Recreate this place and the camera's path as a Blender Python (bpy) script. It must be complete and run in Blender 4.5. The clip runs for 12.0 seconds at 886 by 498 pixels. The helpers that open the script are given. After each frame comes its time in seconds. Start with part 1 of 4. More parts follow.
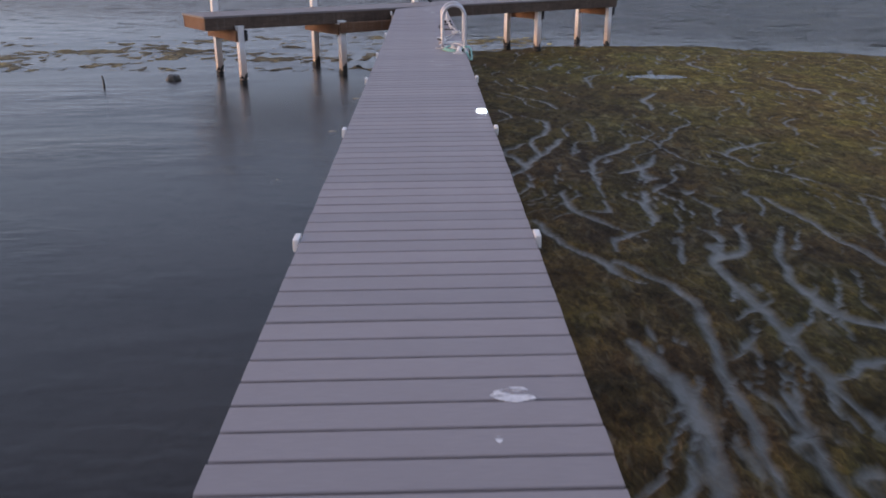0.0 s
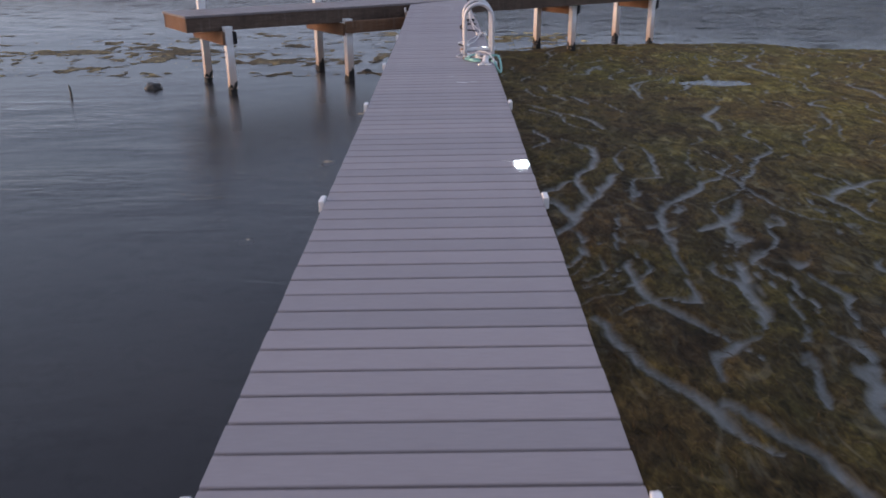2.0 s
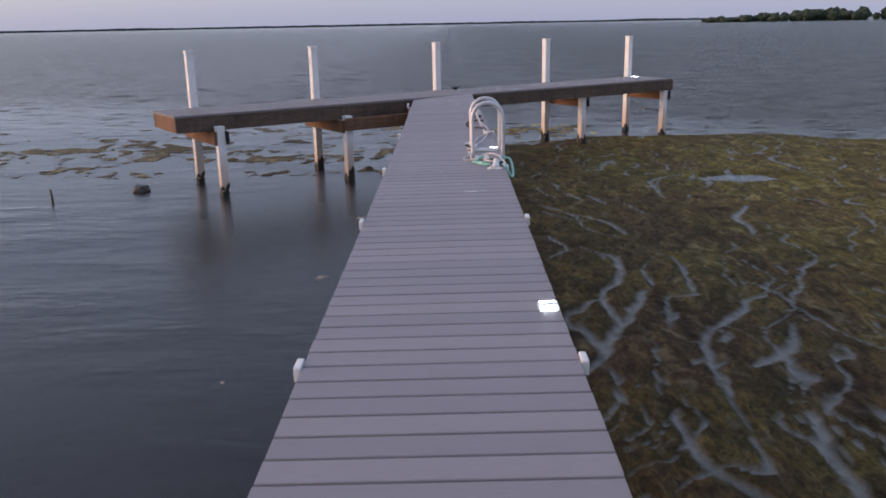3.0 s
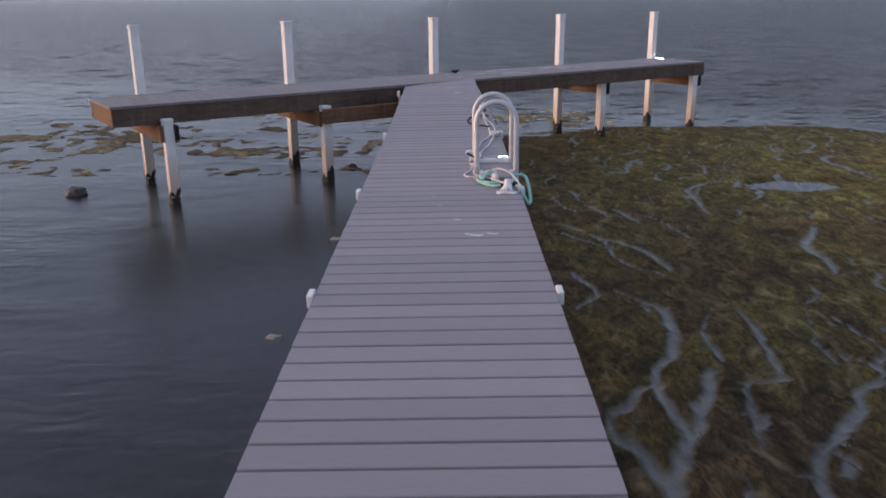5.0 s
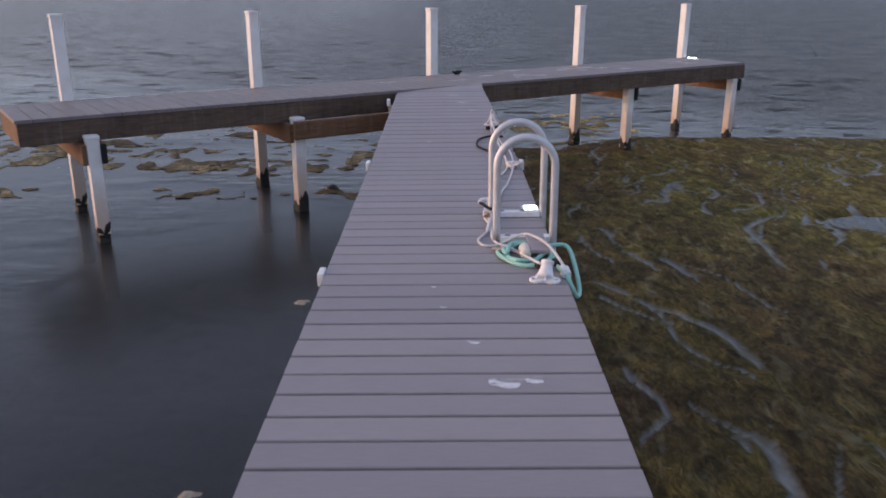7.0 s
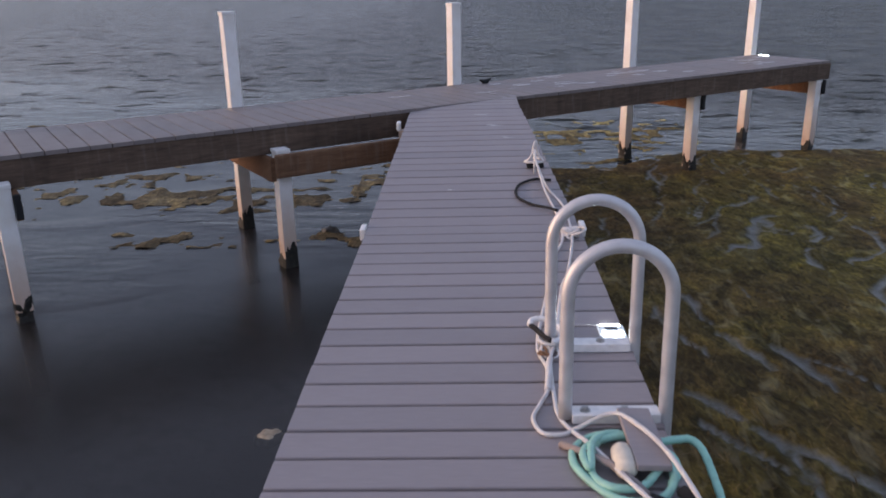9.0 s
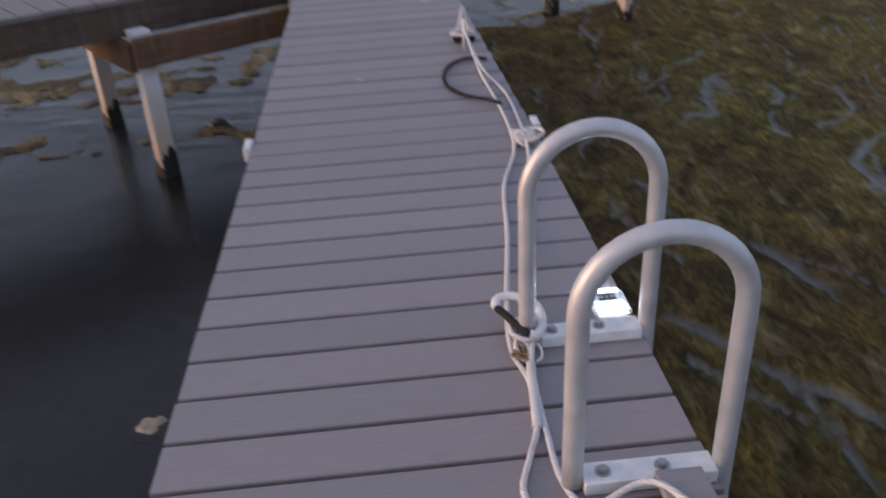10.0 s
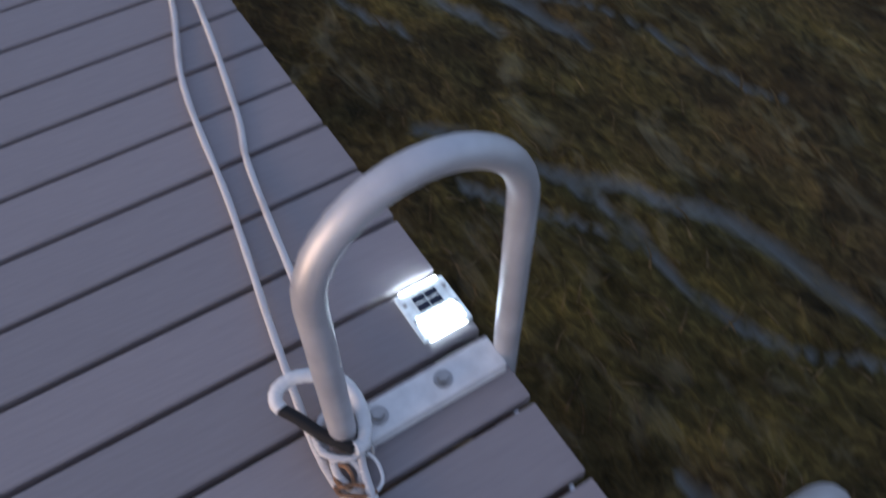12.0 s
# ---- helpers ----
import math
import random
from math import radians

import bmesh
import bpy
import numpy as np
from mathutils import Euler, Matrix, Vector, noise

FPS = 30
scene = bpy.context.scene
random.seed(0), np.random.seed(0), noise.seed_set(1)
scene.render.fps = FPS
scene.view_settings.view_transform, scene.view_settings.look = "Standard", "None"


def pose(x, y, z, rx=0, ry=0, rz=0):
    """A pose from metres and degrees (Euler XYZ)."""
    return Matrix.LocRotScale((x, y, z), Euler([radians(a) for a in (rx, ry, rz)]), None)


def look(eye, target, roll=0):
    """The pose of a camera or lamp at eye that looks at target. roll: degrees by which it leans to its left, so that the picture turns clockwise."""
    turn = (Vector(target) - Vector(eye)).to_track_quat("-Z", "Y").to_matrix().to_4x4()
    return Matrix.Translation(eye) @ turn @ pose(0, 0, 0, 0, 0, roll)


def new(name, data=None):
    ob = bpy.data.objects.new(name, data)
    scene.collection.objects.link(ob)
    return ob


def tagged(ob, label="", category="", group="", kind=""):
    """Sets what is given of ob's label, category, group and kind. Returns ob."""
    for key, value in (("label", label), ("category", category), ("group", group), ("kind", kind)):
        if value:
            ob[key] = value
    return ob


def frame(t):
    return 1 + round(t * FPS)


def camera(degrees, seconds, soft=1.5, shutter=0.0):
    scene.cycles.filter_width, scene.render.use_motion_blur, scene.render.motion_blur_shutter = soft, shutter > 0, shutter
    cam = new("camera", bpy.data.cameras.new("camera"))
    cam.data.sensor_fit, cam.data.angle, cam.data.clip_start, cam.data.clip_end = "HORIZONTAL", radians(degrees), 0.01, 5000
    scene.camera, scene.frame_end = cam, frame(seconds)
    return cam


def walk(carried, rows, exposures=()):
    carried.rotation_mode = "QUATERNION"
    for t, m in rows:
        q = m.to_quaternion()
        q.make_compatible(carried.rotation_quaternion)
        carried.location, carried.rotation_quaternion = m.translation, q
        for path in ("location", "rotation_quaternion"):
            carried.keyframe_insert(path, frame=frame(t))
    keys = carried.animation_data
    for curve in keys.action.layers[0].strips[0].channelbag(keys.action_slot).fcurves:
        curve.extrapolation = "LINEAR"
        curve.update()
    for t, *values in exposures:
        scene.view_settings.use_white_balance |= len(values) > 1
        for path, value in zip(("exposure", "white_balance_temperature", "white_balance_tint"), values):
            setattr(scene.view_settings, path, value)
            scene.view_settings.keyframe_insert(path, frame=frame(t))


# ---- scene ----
# Camera: rows are in the walkway's own frame; LEVEL turns that frame upright.
cam = camera(57.5, 12.0, soft=1.8, shutter=0.3)
LEVEL = pose(0, 0, 0, 0.203, -0.669, 0)
PATH = [
    (0, (0.07, 3.033, 1.443), (0.1, 4.902, 0.733), -0.7),
    (0.5, (0.063, 3.614, 1.446), (0.064, 5.483, 0.735), -0.6),
    (1, (0.086, 4.201, 1.438), (0.084, 6.071, 0.729), -0.8),
    (1.5, (0.081, 4.754, 1.413), (0.072, 6.62, 0.693), -0.8),
    (2, (0.094, 5.311, 1.417), (0.074, 7.17, 0.68), -1.1),
    (2.5, (0.073, 5.87, 1.411), (0.039, 7.715, 0.64), -1.6),
    (3, (0.076, 6.364, 1.45), (0.046, 8.289, 0.907), -1.8),
    (5, (0.101, 8.511, 1.447), (0.073, 10.417, 0.842), -1.2),
    (5.5, (0.052, 9.046, 1.459), (0.031, 10.951, 0.851), -1.0),
    (6, (0.069, 9.593, 1.444), (0.048, 11.496, 0.832), -0.7),
    (6.5, (0.028, 10.133, 1.428), (0.016, 12.033, 0.805), -0.5),
    (8.5, (0.017, 12.243, 1.414), (-0.029, 14.135, 0.769), -1.2),
    (9, (0.012, 12.75, 1.398), (-0.066, 14.64, 0.748), -1.7),
    (9.5, (-0.051, 13.269, 1.374), (-0.085, 15.155, 0.707), -1.9),
    (10, (-0.022, 13.860, 1.296), (0.088, 15.599, 0.309), -3.40),
    (10.5, (-0.004, 14.344, 1.301), (0.470, 15.734, -0.057), -2.39),
    (11, (0.124, 14.710, 1.223), (0.653, 15.787, -0.377), -6.48),
    (11.5, (0.154, 14.906, 1.208), (0.754, 15.745, -0.505), -6.32),
    (12, (0.159, 15.053, 1.285), (0.777, 16.055, -0.332), -0.56),
]
walk(cam, [(t, LEVEL @ look(eye, target, roll)) for t, eye, target, roll in PATH], [(0.0, 0.84, 6500, 10), (4.8, 0.80, 6500, 10), (5.5, 0.71, 6500, 10), (6.0, 0.82, 6500, 10), (9.5, 0.76, 6500, 10), (10.0, 0.66, 6600, 9), (10.5, 0.52, 6350, 7), (11.5, 0.40, 5800, 6), (12.0, 0.42, 5750, 6)])

# Light: dusk sky, with a soft warm glow low over the land behind and to one side.
world = bpy.data.worlds.new("dusk")
scene.world = world
world.use_nodes = True
wn = world.node_tree
sky = wn.nodes.new("ShaderNodeTexSky")
sky.sky_type = "NISHITA"
sky.sun_disc = False
sky.sun_elevation = radians(8.0)
sky.sun_rotation = radians(269.0)
sky.air_density, sky.dust_density, sky.ozone_density = 1.0, 2.6, 1.5
tint = wn.nodes.new("ShaderNodeMix")
# thin even cloud veils the clear sky
tint.data_type, tint.blend_type = "RGBA", "MIX"
tint.inputs["Factor"].default_value = 0.56
tint.inputs["B"].default_value = (2.32, 2.50, 3.62, 1)
back = wn.nodes["Background"]
back.inputs["Strength"].default_value = 0.15
wn.links.new(sky.outputs["Color"], tint.inputs["A"])
wn.links.new(tint.outputs["Result"], back.inputs["Color"])
sun = bpy.data.lights.new("afterglow", "SUN")
sun.energy, sun.angle, sun.color = 0.85, radians(22), (1.0, 0.60, 0.48)
sun_ob = new("afterglow", sun)
sun_ob.matrix_world = look((-9.9, -0.2, 1.9), (0, 0, 0))

WATER = -0.94
HEAD_Z = 0.275


# ---- materials ----
class Mat:
    """A small wrapper round a node material."""

    def __init__(self, name):
        self.m = bpy.data.materials.new(name)
        self.m.use_nodes = True
        self.t = self.m.node_tree
        self.b = self.t.nodes["Principled BSDF"]
        self.co = self.t.nodes.new("ShaderNodeTexCoord").outputs["Object"]

    def world_coords(self):
        self.co = self.t.nodes.new("ShaderNodeNewGeometry").outputs["Position"]

    def node(self, kind, **inputs):
        n = self.t.nodes.new(kind)
        for k, v in inputs.items():
            n.inputs[k.replace("_", " ")].default_value = v
        return n

    def link(self, a, b):
        self.t.links.new(a, b)
        return self

    def scaled(self, sx, sy, sz):
        n = self.node("ShaderNodeMapping", Scale=(sx, sy, sz))
        self.link(self.co, n.inputs["Vector"])
        return n.outputs["Vector"]

    def noise(self, scale, detail=4.0, stretch=None, distortion=0.0, rough=0.55):
        n = self.node("ShaderNodeTexNoise", Scale=scale, Detail=detail, Distortion=distortion, Roughness=rough)
        self.link(self.scaled(*stretch) if stretch else self.co, n.inputs["Vector"])
        return n.outputs["Fac"]

    def ramp(self, fac, *stops):
        n = self.t.nodes.new("ShaderNodeValToRGB")
        el = n.color_ramp.elements
        while len(el) < len(stops):
            el.new(0.5)
        for e, (p, c) in zip(el, stops):
            e.position, e.color = p, (*c, 1)
        self.link(fac, n.inputs["Fac"])
        return n.outputs["Color"]

    def mix(self, fac, a, b, blend="MIX"):
        n = self.t.nodes.new("ShaderNodeMix")
        n.data_type, n.blend_type = "RGBA", blend
        for v, s in ((fac, n.inputs["Factor"]), (a, n.inputs["A"]), (b, n.inputs["B"])):
            if hasattr(v, "node"):
                self.link(v, s)
            else:
                s.default_value = v if not isinstance(v, tuple) else (*v, 1)
        return n.outputs["Result"]

    def maths(self, op, a, b=0.0):
        n = self.t.nodes.new("ShaderNodeMath")
        n.operation = op
        for v, s in ((a, n.inputs[0]), (b, n.inputs[1])):
            if hasattr(v, "node"):
                self.link(v, s)
            else:
                s.default_value = v
        return n.outputs[0]

    def bump(self, height, strength, distance=0.01):
        n = self.node("ShaderNodeBump", Strength=strength, Distance=distance)
        self.link(height, n.inputs["Height"])
        self.link(n.outputs["Normal"], self.b.inputs["Normal"])
        return n.outputs["Normal"]

    def set(self, color=None, rough=None, metal=0.0, spec=0.5, coat=0.0):
        b = self.b.inputs
        for v, s in ((color, b["Base Color"]), (rough, b["Roughness"])):
            if v is None:
                continue
            if hasattr(v, "node"):
                self.link(v, s)
            else:
                s.default_value = (*v, 1) if isinstance(v, tuple) else v
        b["Metallic"].default_value, b["Specular IOR Level"].default_value = metal, spec
        b["Coat Weight"].default_value = coat
        return self.m


def deck_material(name="composite_board", tint=(1.0, 1.0, 1.0), grime=0.35):
    k = Mat(name)
    rnd = k.node("ShaderNodeObjectInfo").outputs["Random"]
    grain = k.noise(9, 6, (1.2, 14, 4))
    dirt = k.noise(2.2, 5)
    base = k.ramp(grain, (0.3, (0.268, 0.243, 0.248)), (0.7, (0.304, 0.276, 0.281)))
    tone = k.ramp(rnd, (0.0, (0.90, 0.90, 0.91)), (1.0, (1.05, 1.03, 1.03)))
    c = k.mix(1.0, base, tone, "MULTIPLY")
    c = k.mix(k.ramp(dirt, (0.55, (0, 0, 0)), (0.8, (grime, grime, grime))), c, (0.19, 0.17, 0.165))
    c = k.mix(1.0, c, tint, "MULTIPLY")
    specks = k.noise(60, 2)
    c = k.mix(k.ramp(specks, (0.72, (0, 0, 0)), (0.80, (0.35, 0.35, 0.35))), c, (0.16, 0.14, 0.14))
    k.bump(k.noise(30, 4, (1, 10, 3)), 0.12, 0.004)
    return k.set(c, k.ramp(dirt, (0.3, (0.42, 0.42, 0.42)), (0.7, (0.58, 0.58, 0.58))), spec=0.4)


def wood_material(name, dark, light, rough=0.75):
    k = Mat(name)
    grain = k.noise(6, 8, (1.0, 9, 9), 0.6)
    stain = k.noise(1.6, 5)
    drip = k.noise(9, 3, (1, 1, 0.15))
    c = k.ramp(grain, (0.28, dark), (0.72, light))
    c = k.mix(k.ramp(stain, (0.45, (0, 0, 0)), (0.75, (0.6, 0.6, 0.6))), c, tuple(v * 0.55 for v in dark))
    c = k.mix(k.ramp(drip, (0.55, (0, 0, 0)), (0.72, (0.45, 0.45, 0.45))), c, tuple(v * 0.6 for v in dark))
    pale = k.noise(22, 3, (1, 1, 0.08))
    c = k.mix(k.ramp(pale, (0.56, (0, 0, 0)), (0.74, (0.22, 0.22, 0.22))), c, (0.26, 0.23, 0.20))
    k.bump(grain, 0.35, 0.006)
    return k.set(c, rough, spec=0.3)


def vinyl_material():
    k = Mat("white_vinyl")
    stain = k.noise(5, 5, (1, 1, 0.35))
    c = k.ramp(stain, (0.4, (0.80, 0.79, 0.78)), (0.8, (0.66, 0.62, 0.57)))
    k.bump(k.noise(40, 3), 0.05, 0.003)
    return k.set(c, 0.38, spec=0.5)


def rust_vinyl_material():
    """Vinyl sleeve with brown waterline staining that climbs unevenly from the bottom."""
    k = Mat("stained_vinyl")
    sep = k.t.nodes.new("ShaderNodeSeparateXYZ")
    k.link(k.co, sep.inputs[0])
    edge = k.maths("ADD", sep.outputs["Z"], k.maths("MULTIPLY", k.noise(7, 5, (1, 1, 0.4)), 0.5))
    fac = k.ramp(edge, (0.36, (0.80, 0.80, 0.80)), (0.90, (0, 0, 0)))
    c = k.mix(fac, k.ramp(k.noise(6, 4), (0.4, (0.80, 0.79, 0.78)), (0.8, (0.68, 0.64, 0.58))), (0.46, 0.29, 0.18))
    return k.set(c, 0.45)


def algae_material():
    k = Mat("black_algae")
    c = k.ramp(k.noise(38, 5), (0.35, (0.006, 0.006, 0.005)), (0.65, (0.022, 0.019, 0.013)), (0.82, (0.10, 0.085, 0.055)))
    k.bump(k.noise(45, 5), 0.9, 0.02)
    return k.set(c, 0.6)


def aluminium_material():
    k = Mat("satin_aluminium")
    n = k.noise(14, 6)
    c = k.ramp(n, (0.3, (0.54, 0.53, 0.54)), (0.7, (0.68, 0.67, 0.68)))
    k.bump(k.noise(90, 3), 0.06, 0.002)
    return k.set(c, k.ramp(n, (0.3, (0.44, 0.44, 0.44)), (0.7, (0.58, 0.58, 0.58))), metal=0.55)


def plain(name, color, rough=0.5, metal=0.0, vary=0.12, scale=25.0):
    k = Mat(name)
    c = k.ramp(k.noise(scale, 4), (0.3, tuple(v * (1 - vary) for v in color)), (0.7, tuple(min(1, v * (1 + vary)) for v in color)))
    k.bump(k.noise(scale * 2, 3), 0.1, 0.003)
    return k.set(c, rough, metal)


def rope_material(name, light, dark):
    k = Mat(name)
    w = k.node("ShaderNodeTexWave", Scale=55.0, Distortion=1.5)
    w.bands_direction = "DIAGONAL"
    k.link(k.co, w.inputs["Vector"])
    c = k.mix(k.ramp(k.noise(9, 4), (0.5, (0, 0, 0)), (0.75, (0.7, 0.7, 0.7))), light, dark)
    k.bump(w.outputs["Fac"], 0.5, 0.004)
    return k.set(c, 0.8)


def glow_material(name, level):
    k = Mat(name)
    n = k.noise(60, 2)
    k.set((0.8, 0.85, 0.9), 0.3)
    k.b.inputs["Emission Color"].default_value = (0.82, 0.94, 1.0, 1)
    k.link(k.maths("ADD", k.maths("MULTIPLY", n, 4.0), level), k.b.inputs["Emission Strength"])
    return k.m


def lit_plastic_material():
    """Milky plastic through which the lamp's own light shows."""
    k = Mat("lamp_bezel")
    n = k.noise(70, 3)
    k.bump(k.noise(120, 2), 0.15, 0.002)
    k.set(k.ramp(n, (0.3, (0.55, 0.58, 0.61)), (0.7, (0.74, 0.77, 0.80))), 0.25)
    k.b.inputs["Emission Color"].default_value = (0.80, 0.93, 1.0, 1)
    k.link(k.maths("MULTIPLY", n, 0.42), k.b.inputs["Emission Strength"])
    return k.m


def water_material():
    """Shallow water: the sky lies on it by Fresnel, and suspended silt hides most of what is under the deeper side."""
    k = Mat("lake_water")
    k.world_coords()
    sep = k.t.nodes.new("ShaderNodeSeparateXYZ")
    k.link(k.co, sep.inputs[0])
    # open lake beyond the weed and the head is choppier than the sheltered shallows
    reach = k.maths("ADD", sep.outputs["Y"], k.maths("MULTIPLY", sep.outputs["X"], 0.45))
    chop = k.node("ShaderNodeMapRange", From_Min=24.5, From_Max=34.0, To_Min=0.0, To_Max=1.0)
    k.link(k.maths("ADD", reach, k.maths("MULTIPLY", k.noise(0.25, 3), 6.0)), chop.inputs["Value"])
    swell = k.noise(2.2, 3, (0.45, 1.0, 1.0), 0.5, 0.5)
    ripple = k.noise(6.5, 3, (0.45, 1.0, 1.0), 0.3)
    lift = k.node("ShaderNodeMapRange", From_Min=0.60, From_Max=0.78)
    lift.interpolation_type = "SMOOTHSTEP"
    k.link(swell, lift.inputs["Value"])
    crest = k.maths("ADD", lift.outputs["Result"], k.maths("MULTIPLY", k.noise(0.7, 3, (0.4, 1.0, 1.0)), 0.35))
    lake = k.maths("MULTIPLY", k.maths("ADD", k.maths("MULTIPLY", crest, 0.75), k.maths("MULTIPLY", ripple, 0.17)), chop.outputs["Result"])
    # the wind blows onto the open side of the lake
    windward = k.node("ShaderNodeMapRange", From_Min=-9.0, From_Max=9.0, To_Min=1.0, To_Max=2.4)
    k.link(sep.outputs["X"], windward.inputs["Value"])
    lake = k.maths("MULTIPLY", lake, windward.outputs["Result"])
    # cat's paws: breezy patches of small ripples between calm sheets in the shallows
    open_side = k.node("ShaderNodeMapRange", From_Min=0.4, From_Max=-1.2)
    k.link(sep.outputs["X"], open_side.inputs["Value"])
    breeze = k.node("ShaderNodeMapRange", From_Min=0.44, From_Max=0.66, To_Min=0.10, To_Max=1.0)
    k.link(k.noise(0.32, 3, (0.5, 1.0, 1.0), 0.6), breeze.inputs["Value"])
    paws = k.maths("ADD", k.noise(7.0, 3, (0.35, 1.0, 1.0), 0.6, 0.5), k.maths("MULTIPLY", k.noise(1.7, 3, (0.3, 1.0, 1.0), 0.8), 0.8))
    paws = k.maths("MULTIPLY", k.maths("MULTIPLY", paws, breeze.outputs["Result"]), k.maths("MULTIPLY", open_side.outputs["Result"], 0.030))
    livelier = k.node("ShaderNodeMapRange", From_Min=9.0, From_Max=18.0, To_Min=1.0, To_Max=2.2)
    k.link(sep.outputs["Y"], livelier.inputs["Value"])
    height = k.maths("ADD", lake, k.maths("MULTIPLY", paws, livelier.outputs["Result"]))
    bump = k.node("ShaderNodeBump", Strength=1.0, Distance=0.42)
    k.link(height, bump.inputs["Height"])
    fres = k.node("ShaderNodeFresnel", IOR=1.42)
    k.link(bump.outputs["Normal"], fres.inputs["Normal"])
    gloss = k.node("ShaderNodeBsdfGlossy", Roughness=0.09)
    blur = k.node("ShaderNodeMapRange", From_Min=5.0, From_Max=16.0, To_Min=0.12, To_Max=0.27)
    k.link(sep.outputs["Y"], blur.inputs["Value"])
    k.link(k.maths("SUBTRACT", blur.outputs["Result"], k.maths("MULTIPLY", chop.outputs["Result"], 0.14)), gloss.inputs["Roughness"])
    k.link(bump.outputs["Normal"], gloss.inputs["Normal"])
    clear = k.node("ShaderNodeBsdfTransparent")
    clear.inputs["Color"].default_value = (0.78, 0.84, 0.83, 1)
    silt = k.node("ShaderNodeBsdfDiffuse")
    k.link(k.ramp(k.noise(0.55, 4), (0.35, (0.020, 0.018, 0.017)), (0.65, (0.034, 0.030, 0.027))), silt.inputs["Color"])
    murk = k.node("ShaderNodeMapRange", From_Min=0.5, From_Max=-0.9, To_Min=0.10, To_Max=0.72)
    k.link(sep.outputs["X"], murk.inputs["Value"])
    body = k.t.nodes.new("ShaderNodeMixShader")
    k.link(murk.outputs["Result"], body.inputs[0])
    k.link(clear.outputs[0], body.inputs[1])
    k.link(silt.outputs[0], body.inputs[2])
    mix = k.t.nodes.new("ShaderNodeMixShader")
    k.link(fres.outputs["Fac"], mix.inputs[0])
    k.link(body.outputs[0], mix.inputs[1])
    k.link(gloss.outputs[0], mix.inputs[2])
    k.link(mix.outputs[0], k.t.nodes["Material Output"].inputs["Surface"])
    return k.m


def lakebed_material():
    k = Mat("lake_bed")
    k.world_coords()
    n = k.noise(0.5, 6)
    c = k.ramp(n, (0.35, (0.082, 0.077, 0.072)), (0.65, (0.165, 0.150, 0.138)))
    c = k.mix(k.ramp(k.noise(3.5, 6), (0.5, (0, 0, 0)), (0.7, (0.6, 0.6, 0.6))), c, (0.028, 0.028, 0.022))
    k.bump(k.noise(6, 5), 0.5, 0.05)
    return k.set(c, 0.9, spec=0.1)


def weed_material(name, light):
    k = Mat(name)
    k.world_coords()
    fine = k.noise(26, 6, (1.0, 0.45, 1.0), 0.8, 0.65)
    broad = k.noise(0.9, 5)
    streak = k.noise(5, 5, (1.0, 0.40, 1.0), 1.8)
    clump = k.noise(4.5, 5, (1.0, 0.6, 1.0), 1.0)
    c = k.ramp(fine, (0.30, tuple(v * 0.25 for v in light)), (0.52, tuple(v * 0.8 for v in light)), (0.75, tuple(v * 1.7 for v in light)))
    c = k.mix(k.ramp(broad, (0.4, (0, 0, 0)), (0.62, (0.75, 0.75, 0.75))), c, k.ramp(fine, (0.3, (0.016, 0.012, 0.007)), (0.7, (0.115, 0.075, 0.040))))
    c = k.mix(k.ramp(streak, (0.54, (0, 0, 0)), (0.68, (0.48, 0.48, 0.48))), c, (0.20, 0.185, 0.125))
    c = k.mix(1.0, c, k.ramp(clump, (0.32, (0.42, 0.40, 0.36)), (0.52, (1.0, 1.0, 1.0)), (0.70, (1.65, 1.6, 1.35))), "MULTIPLY")
    # younger, greener growth towards the lake
    sep = k.t.nodes.new("ShaderNodeSeparateXYZ")
    k.link(k.co, sep.inputs[0])
    young = k.node("ShaderNodeMapRange", From_Min=6.6, From_Max=11.0)
    along = k.maths("ADD", sep.outputs["X"], k.maths("MULTIPLY", sep.outputs["Y"], 0.28))
    k.link(k.maths("ADD", along, k.maths("MULTIPLY", k.noise(0.6, 3), 2.0)), young.inputs["Value"])
    c = k.mix(1.0, c, k.mix(young.outputs["Result"], (0.78, 0.75, 0.73), (1.72, 1.62, 1.10)), "MULTIPLY")
    # pale silt along the channels, its colour lightened to stand in for reflected sky
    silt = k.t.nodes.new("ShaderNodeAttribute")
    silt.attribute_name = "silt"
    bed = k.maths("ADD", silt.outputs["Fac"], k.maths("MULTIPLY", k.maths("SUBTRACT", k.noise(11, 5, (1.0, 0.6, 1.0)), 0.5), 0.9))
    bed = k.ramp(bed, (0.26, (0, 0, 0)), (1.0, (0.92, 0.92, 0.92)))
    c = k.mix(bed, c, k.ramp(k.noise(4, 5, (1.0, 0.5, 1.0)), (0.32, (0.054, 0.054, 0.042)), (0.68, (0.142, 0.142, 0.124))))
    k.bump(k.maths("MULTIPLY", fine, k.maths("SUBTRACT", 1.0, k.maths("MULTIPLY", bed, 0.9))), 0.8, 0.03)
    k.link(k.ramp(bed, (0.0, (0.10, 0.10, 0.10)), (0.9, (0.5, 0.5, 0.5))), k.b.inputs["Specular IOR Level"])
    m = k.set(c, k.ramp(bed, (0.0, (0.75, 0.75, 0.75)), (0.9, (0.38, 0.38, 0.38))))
    return m


